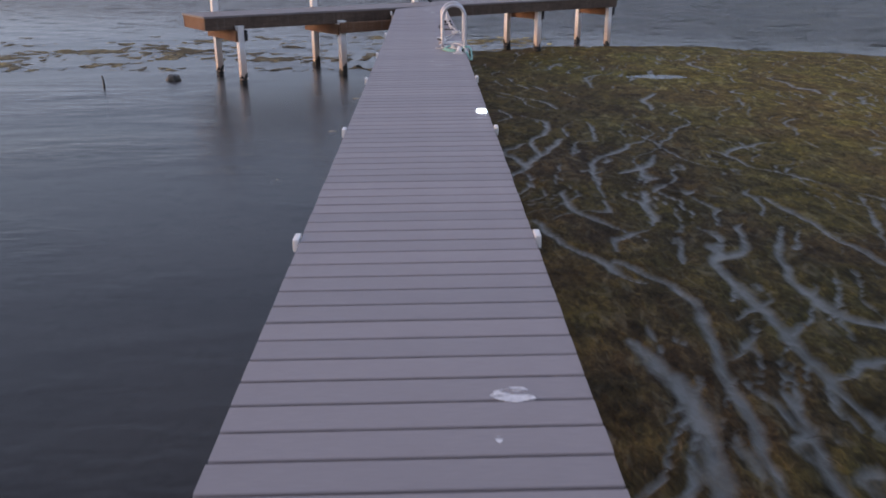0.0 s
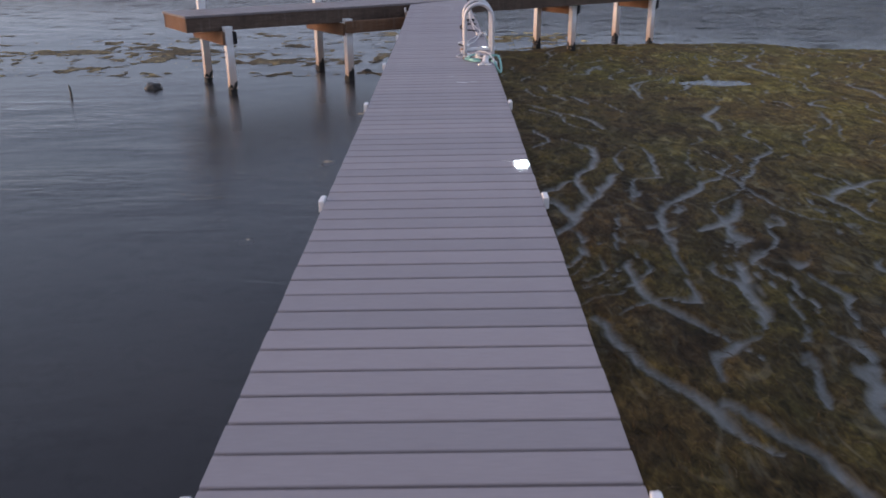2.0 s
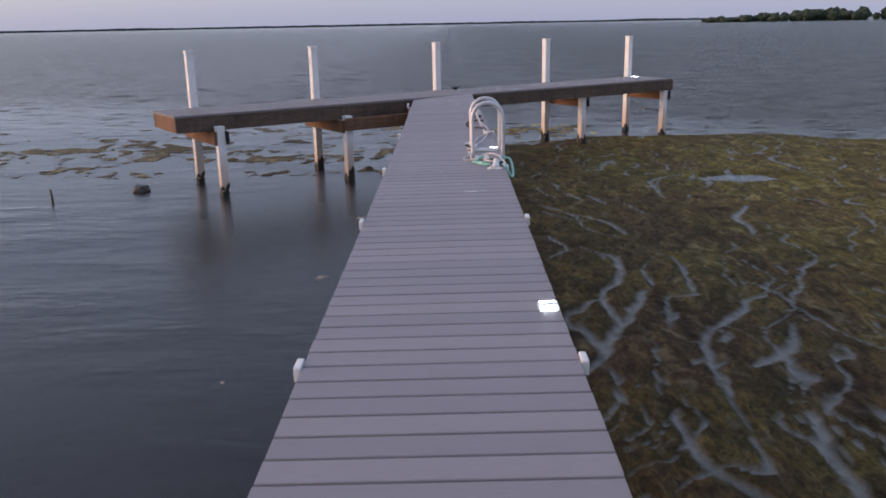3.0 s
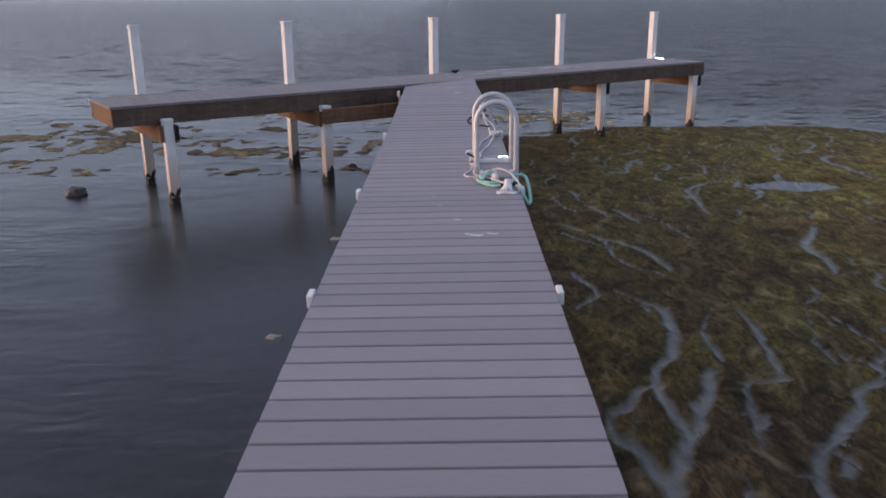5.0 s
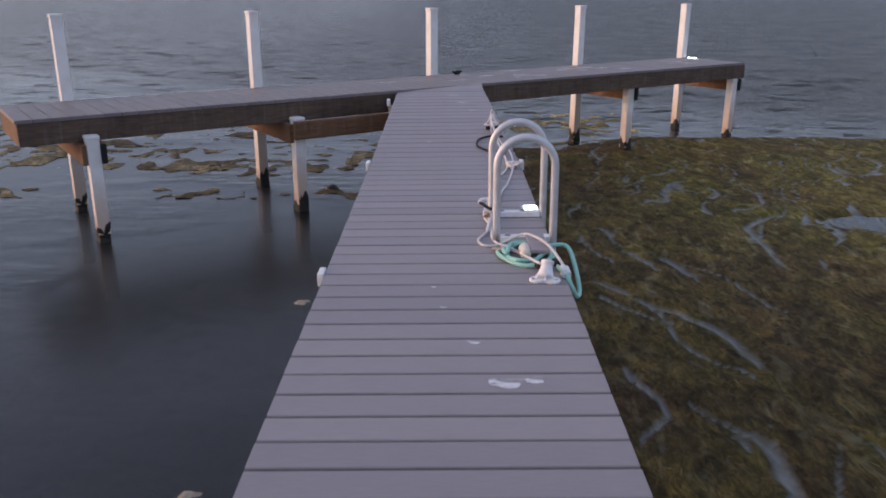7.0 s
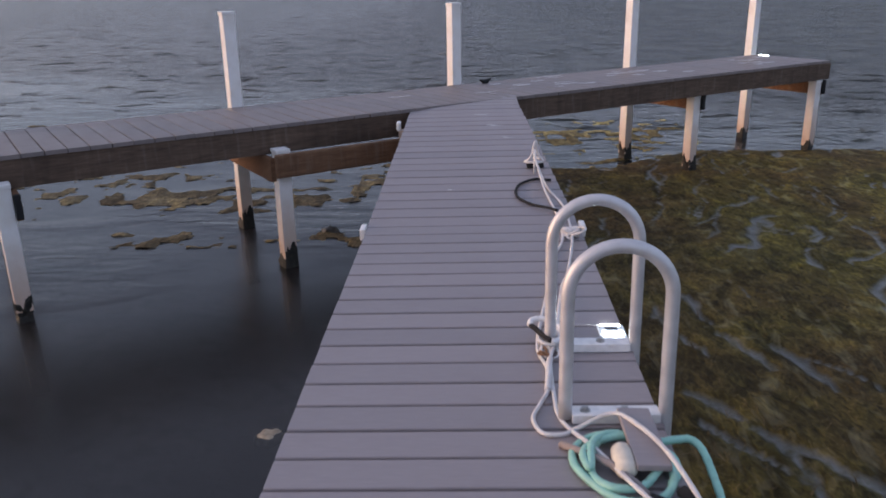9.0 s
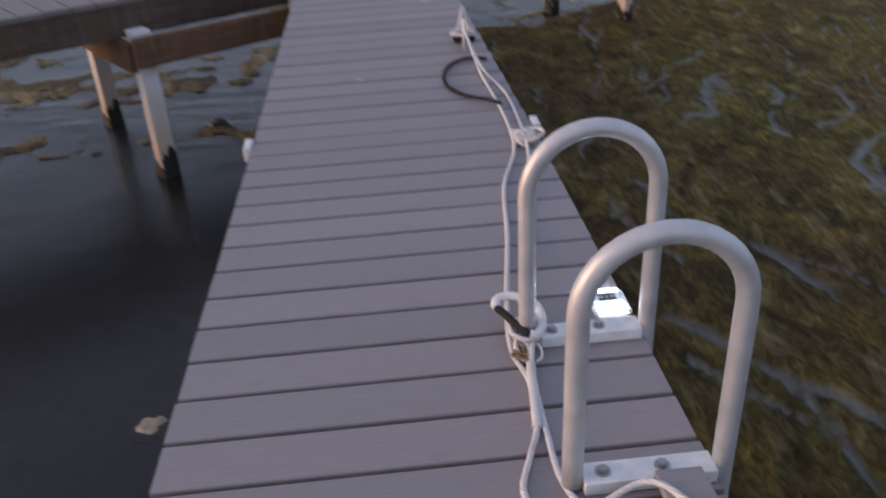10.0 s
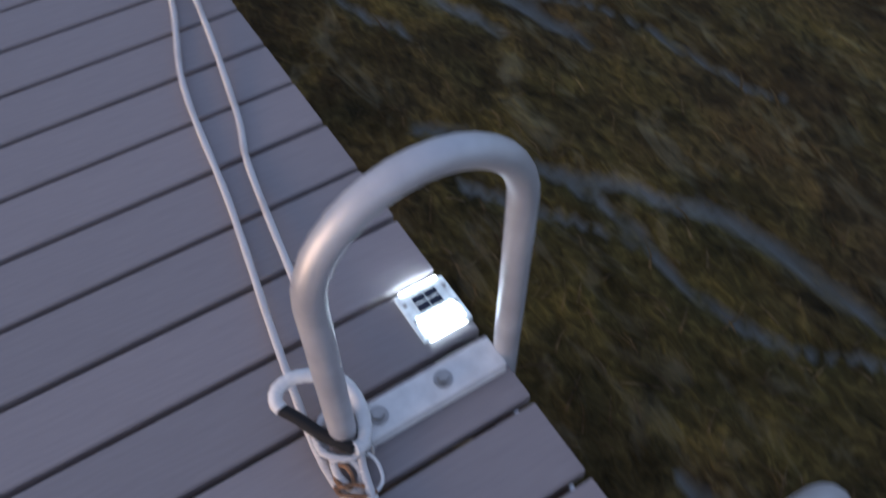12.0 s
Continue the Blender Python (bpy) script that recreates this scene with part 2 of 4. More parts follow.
def stain_material():
    k = Mat("dried_droppings")
    c = k.ramp(k.noise(40, 4), (0.3, (0.55, 0.54, 0.55)), (0.7, (0.78, 0.77, 0.78)))
    k.set(c, 0.8)
    n = k.noise(16, 6, (0.5, 1, 1))
    k.link(k.ramp(n, (0.40, (0, 0, 0)), (0.52, (0.95, 0.95, 0.95))), k.b.inputs["Alpha"])
    return k.m


M = dict(
    deck=deck_material(),
    old_deck=deck_material("old_head_board", (0.74, 0.70, 0.66), 0.8),
    wood=wood_material("weathered_timber", (0.070, 0.046, 0.034), (0.155, 0.106, 0.076)),
    beam=wood_material("reddish_treated_timber", (0.135, 0.068, 0.036), (0.250, 0.138, 0.078)),
    vinyl=vinyl_material(),
    pile=rust_vinyl_material(),
    algae=algae_material(),
    alu=aluminium_material(),
    steel=plain("zinc_bolt", (0.45, 0.44, 0.43), 0.4, 0.9),
    black=plain("black_rubber", (0.010, 0.010, 0.011), 0.85),
    white=plain("white_plastic", (0.78, 0.77, 0.76), 0.5),
    rope=rope_material("white_rope", (0.70, 0.68, 0.67), (0.52, 0.46, 0.42)),
    float=plain("cream_plastic", (0.66, 0.60, 0.50), 0.55),
    led_edge=glow_material("led_edge", 26.0),
    tan=plain("rusty_brown", (0.24, 0.13, 0.07), 0.8, vary=0.5),
    hose=plain("mint_green_hose", (0.29, 0.56, 0.47), 0.45),
    strap=plain("brown_strap", (0.27, 0.23, 0.22), 0.8),
    cell=plain("solar_cell", (0.02, 0.025, 0.045), 0.25),
    clear=lit_plastic_material(),
    led=glow_material("led_panel", 7.0),
    water=water_material(),
    bed=lakebed_material(),
    weed=weed_material("pond_weed", (0.094, 0.079, 0.026)),
    drift=weed_material("drift_weed", (0.36, 0.30, 0.17)),
    blade=weed_material("weed_blades", (0.135, 0.110, 0.060)),
    stone=plain("wet_stone", (0.045, 0.042, 0.036), 0.5, vary=0.5),
    shell=plain("pale_stone", (0.36, 0.30, 0.22), 0.8, vary=0.35),
    stain=stain_material(),
    trees=plain("far_foliage", (0.028, 0.045, 0.022), 0.9, vary=0.6, scale=0.4),
    shore=plain("far_shore", (0.035, 0.05, 0.055), 0.9, vary=0.3, scale=0.02),
)


# ---- mesh helpers ----
def link_mesh(name, bm, material, parent=None, label="", smooth=False, local=None):
    me = bpy.data.meshes.new(name)
    bm.to_mesh(me)
    bm.free()
    me.materials.append(material)
    if smooth:
        for p in me.polygons:
            p.use_smooth = True
    ob = new(name, me)
    ob.parent = parent
    if local is not None:
        ob.matrix_basis = local
    if label:
        ob["label"] = label
    return ob


def part(name, bm, material, parent, label="", smooth=False, local=None):
    return link_mesh(name, bm, material, parent, label, smooth, local)


def thing(name, m, label, category, group="", kind=""):
    ob = new(name)
    ob.empty_display_size = 0.1
    ob.matrix_basis = m
    return tagged(ob, label, category, group, kind)


def box(x0, x1, y0, y1, z0, z1, bevel=0.0, bm=None):
    own = bmesh.new()
    bmesh.ops.create_cube(own, size=1.0, matrix=Matrix.Translation(((x0 + x1) / 2, (y0 + y1) / 2, (z0 + z1) / 2)) @ Matrix.Diagonal((x1 - x0, y1 - y0, z1 - z0, 1)))
    if bevel:
        bmesh.ops.bevel(own, geom=own.edges[:], offset=bevel, segments=2, affect="EDGES", profile=0.6)
    if bm is None:
        return own
    return join(bm, own)


def join(bm, other):
    me = bpy.data.meshes.new("tmp")
    other.to_mesh(me)
    other.free()
    bm.from_mesh(me)
    bpy.data.meshes.remove(me)
    return bm


def smooth_path(points, steps=8):
    """A Catmull-Rom line through the points."""
    p = [Vector(q) for q in points]
    p = [2 * p[0] - p[1]] + p + [2 * p[-1] - p[-2]]
    out = []
    for i in range(1, len(p) - 2):
        a, b, c, d = p[i - 1:i + 3]
        for s in range(steps):
            t = s / steps
            out.append(0.5 * ((2 * b) + (c - a) * t + (2 * a - 5 * b + 4 * c - d) * t * t + (3 * b - 3 * c + d - a) * t ** 3))
    out.append(p[-2])
    return out


def tube(line, radius, sides=10, bm=None, cap=True, wobble=0.0):
    """A round tube along a line of points; radius may be a list."""
    bm = bm or bmesh.new()
    rings, n = [], len(line)
    side = None
    for i, c in enumerate(line):
        c = Vector(c)
        d = (Vector(line[min(i + 1, n - 1)]) - Vector(line[max(i - 1, 0)])).normalized()
        if side is None:
            side = d.orthogonal().normalized()
        side = (side - d * side.dot(d)).normalized()
        up = d.cross(side)
        r = (radius[i] if isinstance(radius, (list, tuple)) else radius) * (1 + wobble * math.sin(i * 2.1))
        rings.append([bm.verts.new(c + r * (math.cos(a) * side + math.sin(a) * up)) for a in (2 * math.pi * j / sides for j in range(sides))])
    for a, b in zip(rings, rings[1:]):
        for j in range(sides):
            bm.faces.new((a[j], a[(j + 1) % sides], b[(j + 1) % sides], b[j]))
    if cap:
        bm.faces.new(rings[0][::-1])
        bm.faces.new(rings[-1])
    return bm


def cylinder(x, y, z0, z1, r, sides=16, r2=None, bevel=0.0):
    bm = bmesh.new()
    bmesh.ops.create_cone(bm, cap_ends=True, segments=sides, radius1=r, radius2=r if r2 is None else r2, depth=z1 - z0, matrix=Matrix.Translation((x, y, (z0 + z1) / 2)))
    if bevel:
        bmesh.ops.bevel(bm, geom=[e for e in bm.edges if abs(e.verts[0].co.z - e.verts[1].co.z) < 1e-6], offset=bevel, segments=2, affect="EDGES")
    return bm


def rock(r, squash, seed, bm=None):
    own = bmesh.new()
    bmesh.ops.create_icosphere(own, subdivisions=3, radius=1)
    for v in own.verts:
        k = 1 + 0.35 * noise.noise(v.co * 1.6 + Vector((seed, 0, 0))) + 0.15 * noise.noise(v.co * 4.5 + Vector((0, seed, 0)))
        v.co = Vector((v.co.x * r * k, v.co.y * r * k, v.co.z * r * k * squash))
    return own if bm is None else join(bm, own)


def lattice(x, y, seed):
    """Smooth value noise in 0..1 on arrays."""
    xi, yi = np.floor(x).astype(np.int64), np.floor(y).astype(np.int64)
    fx, fy = x - xi, y - yi
    fx, fy = fx * fx * fx * (fx * (6 * fx - 15) + 10), fy * fy * fy * (fy * (6 * fy - 15) + 10)

    def h(a, b):
        n = (a * 374761393 + b * 668265263 + seed * 982451653) & 0x7FFFFFFF
        n = ((n ^ (n >> 13)) * 1274126177) & 0x7FFFFFFF
        return ((n ^ (n >> 16)) & 0xFFFF) / 65535.0

    return (h(xi, yi) * (1 - fx) + h(xi + 1, yi) * fx) * (1 - fy) + (h(xi, yi + 1) * (1 - fx) + h(xi + 1, yi + 1) * fx) * fy


def fbm(x, y, seed, octaves=4):
    out, amp, total = 0, 1.0, 0
    for o in range(octaves):
        out = out + amp * lattice(x * 2 ** o + 17.3 * o, y * 2 ** o - 9.1 * o, seed + o)
        total += amp
        amp *= 0.5
    return out / total


def mesh_object(name, verts, faces, material, smooth=True):
    me = bpy.data.meshes.new(name)
    me.from_pydata(verts, [], faces)
    me.materials.append(material)
    if smooth:
        me.polygons.foreach_set("use_smooth", [True] * len(me.polygons))
    return new(name, me)


# ---- water, lake bed, far shore ----
def ring_sheet(name, z, material, outer=4600.0):
    """One sheet: a round plate that reaches the horizon."""
    bm = bmesh.new()
    radii = [8, 20, 45, 90, 200, 500, 1200, 2500, outer]
    rings = [[bm.verts.new((r * math.cos(a), 15 + r * math.sin(a), z)) for a in (2 * math.pi * j / 48 for j in range(48))] for r in radii]
    bm.faces.new(rings[0])
    for a, b in zip(rings, rings[1:]):
        for j in range(48):
            bm.faces.new((a[j], b[j], b[(j + 1) % 48], a[(j + 1) % 48]))
    return link_mesh(name, bm, material)


tagged(ring_sheet("water", WATER, M["water"]), "grey-blue rippled lake water at dusk", "water", kind="structure")
tagged(ring_sheet("ground", WATER - 0.62, M["bed"]), "dark muddy lake bed under the water", "ground", kind="structure")


def far_shore():
    """A low dark wooded shore along the horizon."""
    rnd = random.Random(5)
    verts, faces = [], []
    n = 260
    for i in range(n + 1):
        a = radians(62 + 100 * i / n)
        r = 3300.0
        h = 6.5 + 2.5 * noise.noise(Vector((i * 0.09, 0, 0))) + 1.6 * rnd.random()
        for d, z in ((0, WATER - 1), (0, WATER + h), (60, WATER + h * 0.8), (60, WATER - 1)):
            verts.append(((r + d) * math.cos(a), 15 + (r + d) * math.sin(a), z))
    for i in range(n):
        for k in range(3):
            faces.append((4 * i + k, 4 * i + 4 + k, 4 * i + 5 + k, 4 * i + 1 + k))
    return mesh_object("backdrop", verts, faces, M["shore"], False)


tagged(far_shore(), "thin dark wooded shore along the horizon", "shore", kind="structure")


def island():
    """A far wooded point: a low bank and many lumpy crowns of uneven height."""
    rnd = random.Random(11)
    bm = bmesh.new()
    for i in range(300):
        s = rnd.random()
        a = radians(72.8 - 30 * s)
        r = 620 + rnd.uniform(-15, 40)
        h = (2.6 + 4.6 * min(1, s * 4)) * rnd.uniform(0.6, 1.2) + 1.4 * noise.noise(Vector((s * 30, 0, 0)))
        w = rnd.uniform(2.2, 4.2)
        own = bmesh.new()
        bmesh.ops.create_icosphere(own, subdivisions=2, radius=1)
        for v in own.verts:
            k = 1 + 0.5 * noise.noise(v.co * 2.2 + Vector((i * 3.1, 0, 0)))
            v.co = Vector((v.co.x * w * k + r * math.cos(a), v.co.y * w * k + 15 + r * math.sin(a), WATER + h * 0.5 + v.co.z * h * 0.55 * k))
        join(bm, own)
    return link_mesh("far_woods", bm, M["trees"])


tagged(island(), "dark green wooded point across the lake", "woods", kind="stuff")


# ---- weed in the shallows ----
def weed_reach(x, y):
    """1 inside the weed bed, falling to 0 at its outer edge."""
    wob = 1.2 * (fbm(x * 0.6, y * 0.6, 31, 3) - 0.5)
    lake = (22.3 + 0.62 * x - 0.066 * x * x + wob) - y
    return np.clip(lake / 0.5, -1, 1)


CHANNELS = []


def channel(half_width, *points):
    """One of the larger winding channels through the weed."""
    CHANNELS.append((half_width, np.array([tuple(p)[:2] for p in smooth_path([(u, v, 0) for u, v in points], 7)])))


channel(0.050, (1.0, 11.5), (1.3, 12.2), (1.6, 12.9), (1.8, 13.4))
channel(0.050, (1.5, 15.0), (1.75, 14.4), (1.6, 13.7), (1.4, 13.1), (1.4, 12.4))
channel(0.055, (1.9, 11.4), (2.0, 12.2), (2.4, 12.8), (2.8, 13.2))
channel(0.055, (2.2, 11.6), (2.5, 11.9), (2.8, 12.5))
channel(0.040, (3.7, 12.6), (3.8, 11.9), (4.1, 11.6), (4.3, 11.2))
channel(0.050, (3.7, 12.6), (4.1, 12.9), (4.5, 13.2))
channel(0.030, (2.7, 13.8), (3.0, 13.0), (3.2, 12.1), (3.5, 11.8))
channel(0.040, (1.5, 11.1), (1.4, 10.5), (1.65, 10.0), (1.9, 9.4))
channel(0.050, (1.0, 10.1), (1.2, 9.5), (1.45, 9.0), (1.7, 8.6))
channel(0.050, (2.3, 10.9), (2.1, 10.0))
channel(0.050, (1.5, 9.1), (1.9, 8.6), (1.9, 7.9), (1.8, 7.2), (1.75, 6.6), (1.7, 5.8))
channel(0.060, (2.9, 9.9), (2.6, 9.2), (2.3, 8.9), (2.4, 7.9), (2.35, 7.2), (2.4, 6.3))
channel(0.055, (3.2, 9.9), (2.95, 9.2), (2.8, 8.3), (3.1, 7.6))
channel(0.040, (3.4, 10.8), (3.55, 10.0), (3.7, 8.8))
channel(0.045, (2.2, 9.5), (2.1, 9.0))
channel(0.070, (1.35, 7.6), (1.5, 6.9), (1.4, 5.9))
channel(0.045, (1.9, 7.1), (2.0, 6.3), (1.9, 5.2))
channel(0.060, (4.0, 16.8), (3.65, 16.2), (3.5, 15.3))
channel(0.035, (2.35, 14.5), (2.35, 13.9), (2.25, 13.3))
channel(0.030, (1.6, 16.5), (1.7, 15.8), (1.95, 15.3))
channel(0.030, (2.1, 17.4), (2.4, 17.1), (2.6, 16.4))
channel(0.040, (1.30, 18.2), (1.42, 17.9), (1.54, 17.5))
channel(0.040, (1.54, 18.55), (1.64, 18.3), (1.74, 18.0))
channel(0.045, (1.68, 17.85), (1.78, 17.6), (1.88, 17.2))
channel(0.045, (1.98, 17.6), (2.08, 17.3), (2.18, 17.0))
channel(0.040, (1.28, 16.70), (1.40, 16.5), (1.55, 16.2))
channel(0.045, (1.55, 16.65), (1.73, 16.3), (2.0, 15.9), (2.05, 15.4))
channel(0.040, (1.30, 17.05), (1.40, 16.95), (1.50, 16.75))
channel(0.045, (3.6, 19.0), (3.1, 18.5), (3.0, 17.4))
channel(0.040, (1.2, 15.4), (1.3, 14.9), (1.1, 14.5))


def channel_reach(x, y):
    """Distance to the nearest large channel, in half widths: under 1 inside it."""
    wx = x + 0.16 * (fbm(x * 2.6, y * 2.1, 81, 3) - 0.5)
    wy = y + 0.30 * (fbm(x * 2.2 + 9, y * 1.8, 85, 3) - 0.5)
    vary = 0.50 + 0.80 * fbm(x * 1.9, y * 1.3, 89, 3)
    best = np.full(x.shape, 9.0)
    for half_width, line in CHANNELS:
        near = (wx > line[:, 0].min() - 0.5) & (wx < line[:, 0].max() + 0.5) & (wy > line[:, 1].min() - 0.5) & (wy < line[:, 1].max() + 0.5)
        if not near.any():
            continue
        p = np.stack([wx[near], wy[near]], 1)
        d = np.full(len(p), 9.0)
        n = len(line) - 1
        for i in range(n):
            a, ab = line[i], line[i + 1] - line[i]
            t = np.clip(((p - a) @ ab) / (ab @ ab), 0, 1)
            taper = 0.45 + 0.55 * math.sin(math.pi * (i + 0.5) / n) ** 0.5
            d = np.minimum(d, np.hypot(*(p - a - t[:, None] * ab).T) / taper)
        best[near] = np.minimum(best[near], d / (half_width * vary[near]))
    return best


def weed_channels(x, y):
    """Distance from open channels of all sizes: under 1 inside one."""
    wx = x + 0.55 * (fbm(x * 0.9, y * 0.7, 3) - 0.5) * 2
    wy = y + 0.9 * (fbm(x * 0.8 + 40, y * 0.6, 7) - 0.5) * 2
    # small channels run across nearer the lake and stream along the walkway closer to shore
    lean = wx - 0.28 * (wy - 10)

    def creek(fx, fy, seed, width, cover):
        """Winding lines of nearly even width that break up and taper where the mask closes them."""
        e = 0.02
        n = fbm(lean * fx + seed, wy * fy, seed, 2) - 0.5
        gx_ = (fbm((lean + e) * fx + seed, wy * fy, seed, 2) - 0.5 - n) / e
        gy_ = (fbm(lean * fx + seed, (wy + e) * fy, seed, 2) - 0.5 - n) / e
        far = np.abs(n) / np.maximum(np.hypot(gx_, gy_), 0.28 * fx)
        mask = fbm(x * 1.1 + seed, y * 0.8, seed + 5, 2)
        wide = width * (0.45 + 1.3 * fbm(x * 2.3, y * 1.6, seed + 9, 2))
        flat = np.clip(1.0 - np.hypot(gx_, gy_) / (0.55 * fx), 0, 1)
        return far / wide + 6.0 * np.clip(cover - mask, 0, 1) + 5.0 * flat

    calm = 0.03 * np.clip((y - 13.5) / 3.0, 0, 1) + 0.05 * np.clip((x - 7) / 4, 0, 1)
    calm = calm + 0.10 * np.clip((7.6 - y) / 1.5, 0, 1)
    calm = calm + 0.55 * np.exp(-((y - 16.6) / 2.0) ** 2 - ((x - 1.2) / 2.6) ** 2)
    ch = np.minimum(creek(1.1, 0.42, 13, 0.032, 0.45 + calm), creek(1.9, 0.6, 19, 0.030, 0.43 + calm))
    ch = np.minimum(ch, creek(2.9, 0.9, 29, 0.026, 0.41 + calm))
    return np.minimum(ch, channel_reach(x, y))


def weed_height(x, y, ch=None):
    """Height of the mat over the water: crests stand highest, winding channels lie lower."""
    if ch is None:
        ch = weed_channels(x, y)
    rough = 0.016 * (fbm(x * 6, y * 4, 41, 3) - 0.5) + 0.016 * (fbm(x * 17, y * 10, 47, 2) - 0.5)
    body = 0.016 + 0.012 * np.minimum(ch, 2.0)
    pool = np.exp(-(((x - 4.55) / 0.68) ** 2 + ((y - 18.85) / 0.36) ** 2 - 0.9 * (fbm(x * 1.7, y * 2.5, 53, 3) - 0.5)) * 1.6)
    return body + rough - 0.09 * pool + 0.06 * np.minimum(weed_reach(x, y) - 0.4, 0)


def weed_mat():
    xs, ys = np.arange(0.25, 13.0, 0.042), np.arange(1.5, 26.0, 0.042)
    gx, gy = np.meshgrid(xs, ys)
    ch = weed_channels(gx, gy)
    h = weed_height(gx, gy, ch)
    keep = (weed_reach(gx, gy) > -0.6) & (h > -0.14)
    idx = -np.ones(h.shape, int)
    idx[keep] = np.arange(keep.sum())
    verts = np.stack([gx[keep], gy[keep], WATER + h[keep]], 1).tolist()
    q = np.stack([idx[:-1, :-1], idx[:-1, 1:], idx[1:, 1:], idx[1:, :-1]], -1).reshape(-1, 4)
    faces = q[(q >= 0).all(1)].tolist()
    ob = mesh_object("weed_mat", verts, faces, M["weed"])
    # channel mask: silt plus the paleness painted for sky on open water
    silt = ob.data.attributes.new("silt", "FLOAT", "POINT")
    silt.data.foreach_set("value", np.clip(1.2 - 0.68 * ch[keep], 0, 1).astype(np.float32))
    return ob


tagged(weed_mat(), "olive-brown matted water weed with winding channels of silt, paled for reflected sky", "water weed", kind="stuff")


def weed_blades(count=11000):
    """Loose stems that lie on the mat, combed by the drift."""
    rg = np.random.default_rng(4)
    x = 0.45 + 11 * rg.random(count) ** 1.5
    y = 4 + 20.5 * rg.random(count)
    h = weed_height(x, y)
    ok = (weed_channels(x, y) > 1.6) & (weed_reach(x, y) > 0.1)
    x, y, h = x[ok], y[ok], h[ok]
    ang = 1.9 + 2.6 * (fbm(x * 0.5, y * 0.5, 61, 2) - 0.5) + rg.normal(0, 0.8, len(x))
    ln, wd = rg.uniform(0.035, 0.14, len(x)), rg.uniform(0.002, 0.006, len(x))
    dx, dy = np.cos(ang), np.sin(ang)
    bend = rg.normal(0, 0.25, len(x))
    verts, faces = [], []
    for i in range(len(x)):
        k = len(verts)
        for s in (0, 0.5, 1):
            cx = x[i] + dx[i] * ln[i] * s - dy[i] * bend[i] * ln[i] * s * s
            cy = y[i] + dy[i] * ln[i] * s + dx[i] * bend[i] * ln[i] * s * s
            z = WATER + h[i] + 0.006 + 0.012 * math.sin(s * 3.1)
            w = wd[i] * (1 - 0.7 * s)
            verts += [(cx - dy[i] * w, cy + dx[i] * w, z), (cx + dy[i] * w, cy - dx[i] * w, z + 0.002)]
        faces += [(k, k + 1, k + 3, k + 2), (k + 2, k + 3, k + 5, k + 4)]
    return mesh_object("weed_stems", verts, faces, M["blade"])


tagged(weed_blades(), "loose yellow-brown weed stems lying on the mat", "water weed", kind="stuff")


def floating_weed():
    """Broken patches of weed that float in a band beyond the head of the dock."""
    xs, ys = np.arange(-14, 3.5, 0.04), np.arange(19.8, 26.5, 0.04)
    gx, gy = np.meshgrid(xs, ys)
    mid = 22.6 + 0.05 * gx - 0.6 * np.exp(-((gx + 1) / 1.5) ** 2)
    band = np.exp(-((gy - mid) / 0.9) ** 2)
    left = np.exp(-(((gx + 6.6) / 2.0) ** 2 + ((gy - 23.3) / 0.9) ** 2))
    f = 0.52 * fbm(gx * 4.6, gy * 5.0, 71, 3) + 0.48 * fbm(gx * 0.9, gy * 1.3, 77, 3) + 0.12 * band + 0.14 * left - 0.668
    h = np.clip(f * 0.16, -0.03, 0.003) + 0.010 * (fbm(gx * 9, gy * 9, 73, 2) - 0.5)
    keep = h > -0.012
    idx = -np.ones(h.shape, int)
    idx[keep] = np.arange(keep.sum())
    verts = np.stack([gx[keep], gy[keep], WATER + 0.010 + h[keep]], 1).tolist()
    q = np.stack([idx[:-1, :-1], idx[:-1, 1:], idx[1:, 1:], idx[1:, :-1]], -1).reshape(-1, 4)
    return mesh_object("floating_weed", verts, q[(q >= 0).all(1)].tolist(), M["drift"])


tagged(floating_weed(), "broken patches of floating brown weed", "water weed", kind="stuff")


def water_rock(name, x, y, z, r, squash, seed, material, label, category):
    ob = link_mesh(name, rock(r, squash, seed), material, smooth=True)
    ob.matrix_basis = pose(x, y, z)
    return tagged(ob, label, category)


water_rock("rock", -4.75, 18.62, WATER + 0.02, 0.13, 0.75, 2.0, M["stone"], "dark wet rock breaking the water", "rock")
water_rock("rock", -1.39, 20.3, WATER + 0.0, 0.085, 0.6, 7.0, M["stone"], "low dark rock awash under the dock head", "rock")
for bx, by, br in ((-1.26, 14.05, 0.075), (-1.13, 16.6, 0.08), (-1.6, 11.6, 0.06)):
    ob = water_rock("pale_stone", bx, by, WATER - 0.022, br, 0.4, bx * 3, M["shell"], "pale rounded stone lying under shallow water", "stone")
stick = link_mesh("stick", tube(smooth_path([(0, 0, -0.55), (0.01, 0, 0.05), (-0.01, 0.01, 0.2)], 4), [0.02] * 5 + [0.016] * 3 + [0.012], 8), M["stone"], smooth=True)
stick.matrix_basis = pose(-5.8, 17.9, WATER)
tagged(stick, "thin dark stick standing in the water", "stick")


# ---- walkway ----
PITCH, BOARD, PHASE = 0.1579, 0.144, 16.443
RAMP0, RAMP1, RISE = 17.3, 20.4, 0.2


def deck_sides(y):
    """The walkway draws in a little where it rises to the head."""
    k = min(1, max(0, (y - RAMP0) / (RAMP1 - RAMP0)))
    return -0.61 + 0.055 * k, 0.61 - 0.16 * k


def deck_z(y):
    return RISE * min(1, max(0, (y - RAMP0) / (RAMP1 - RAMP0)))


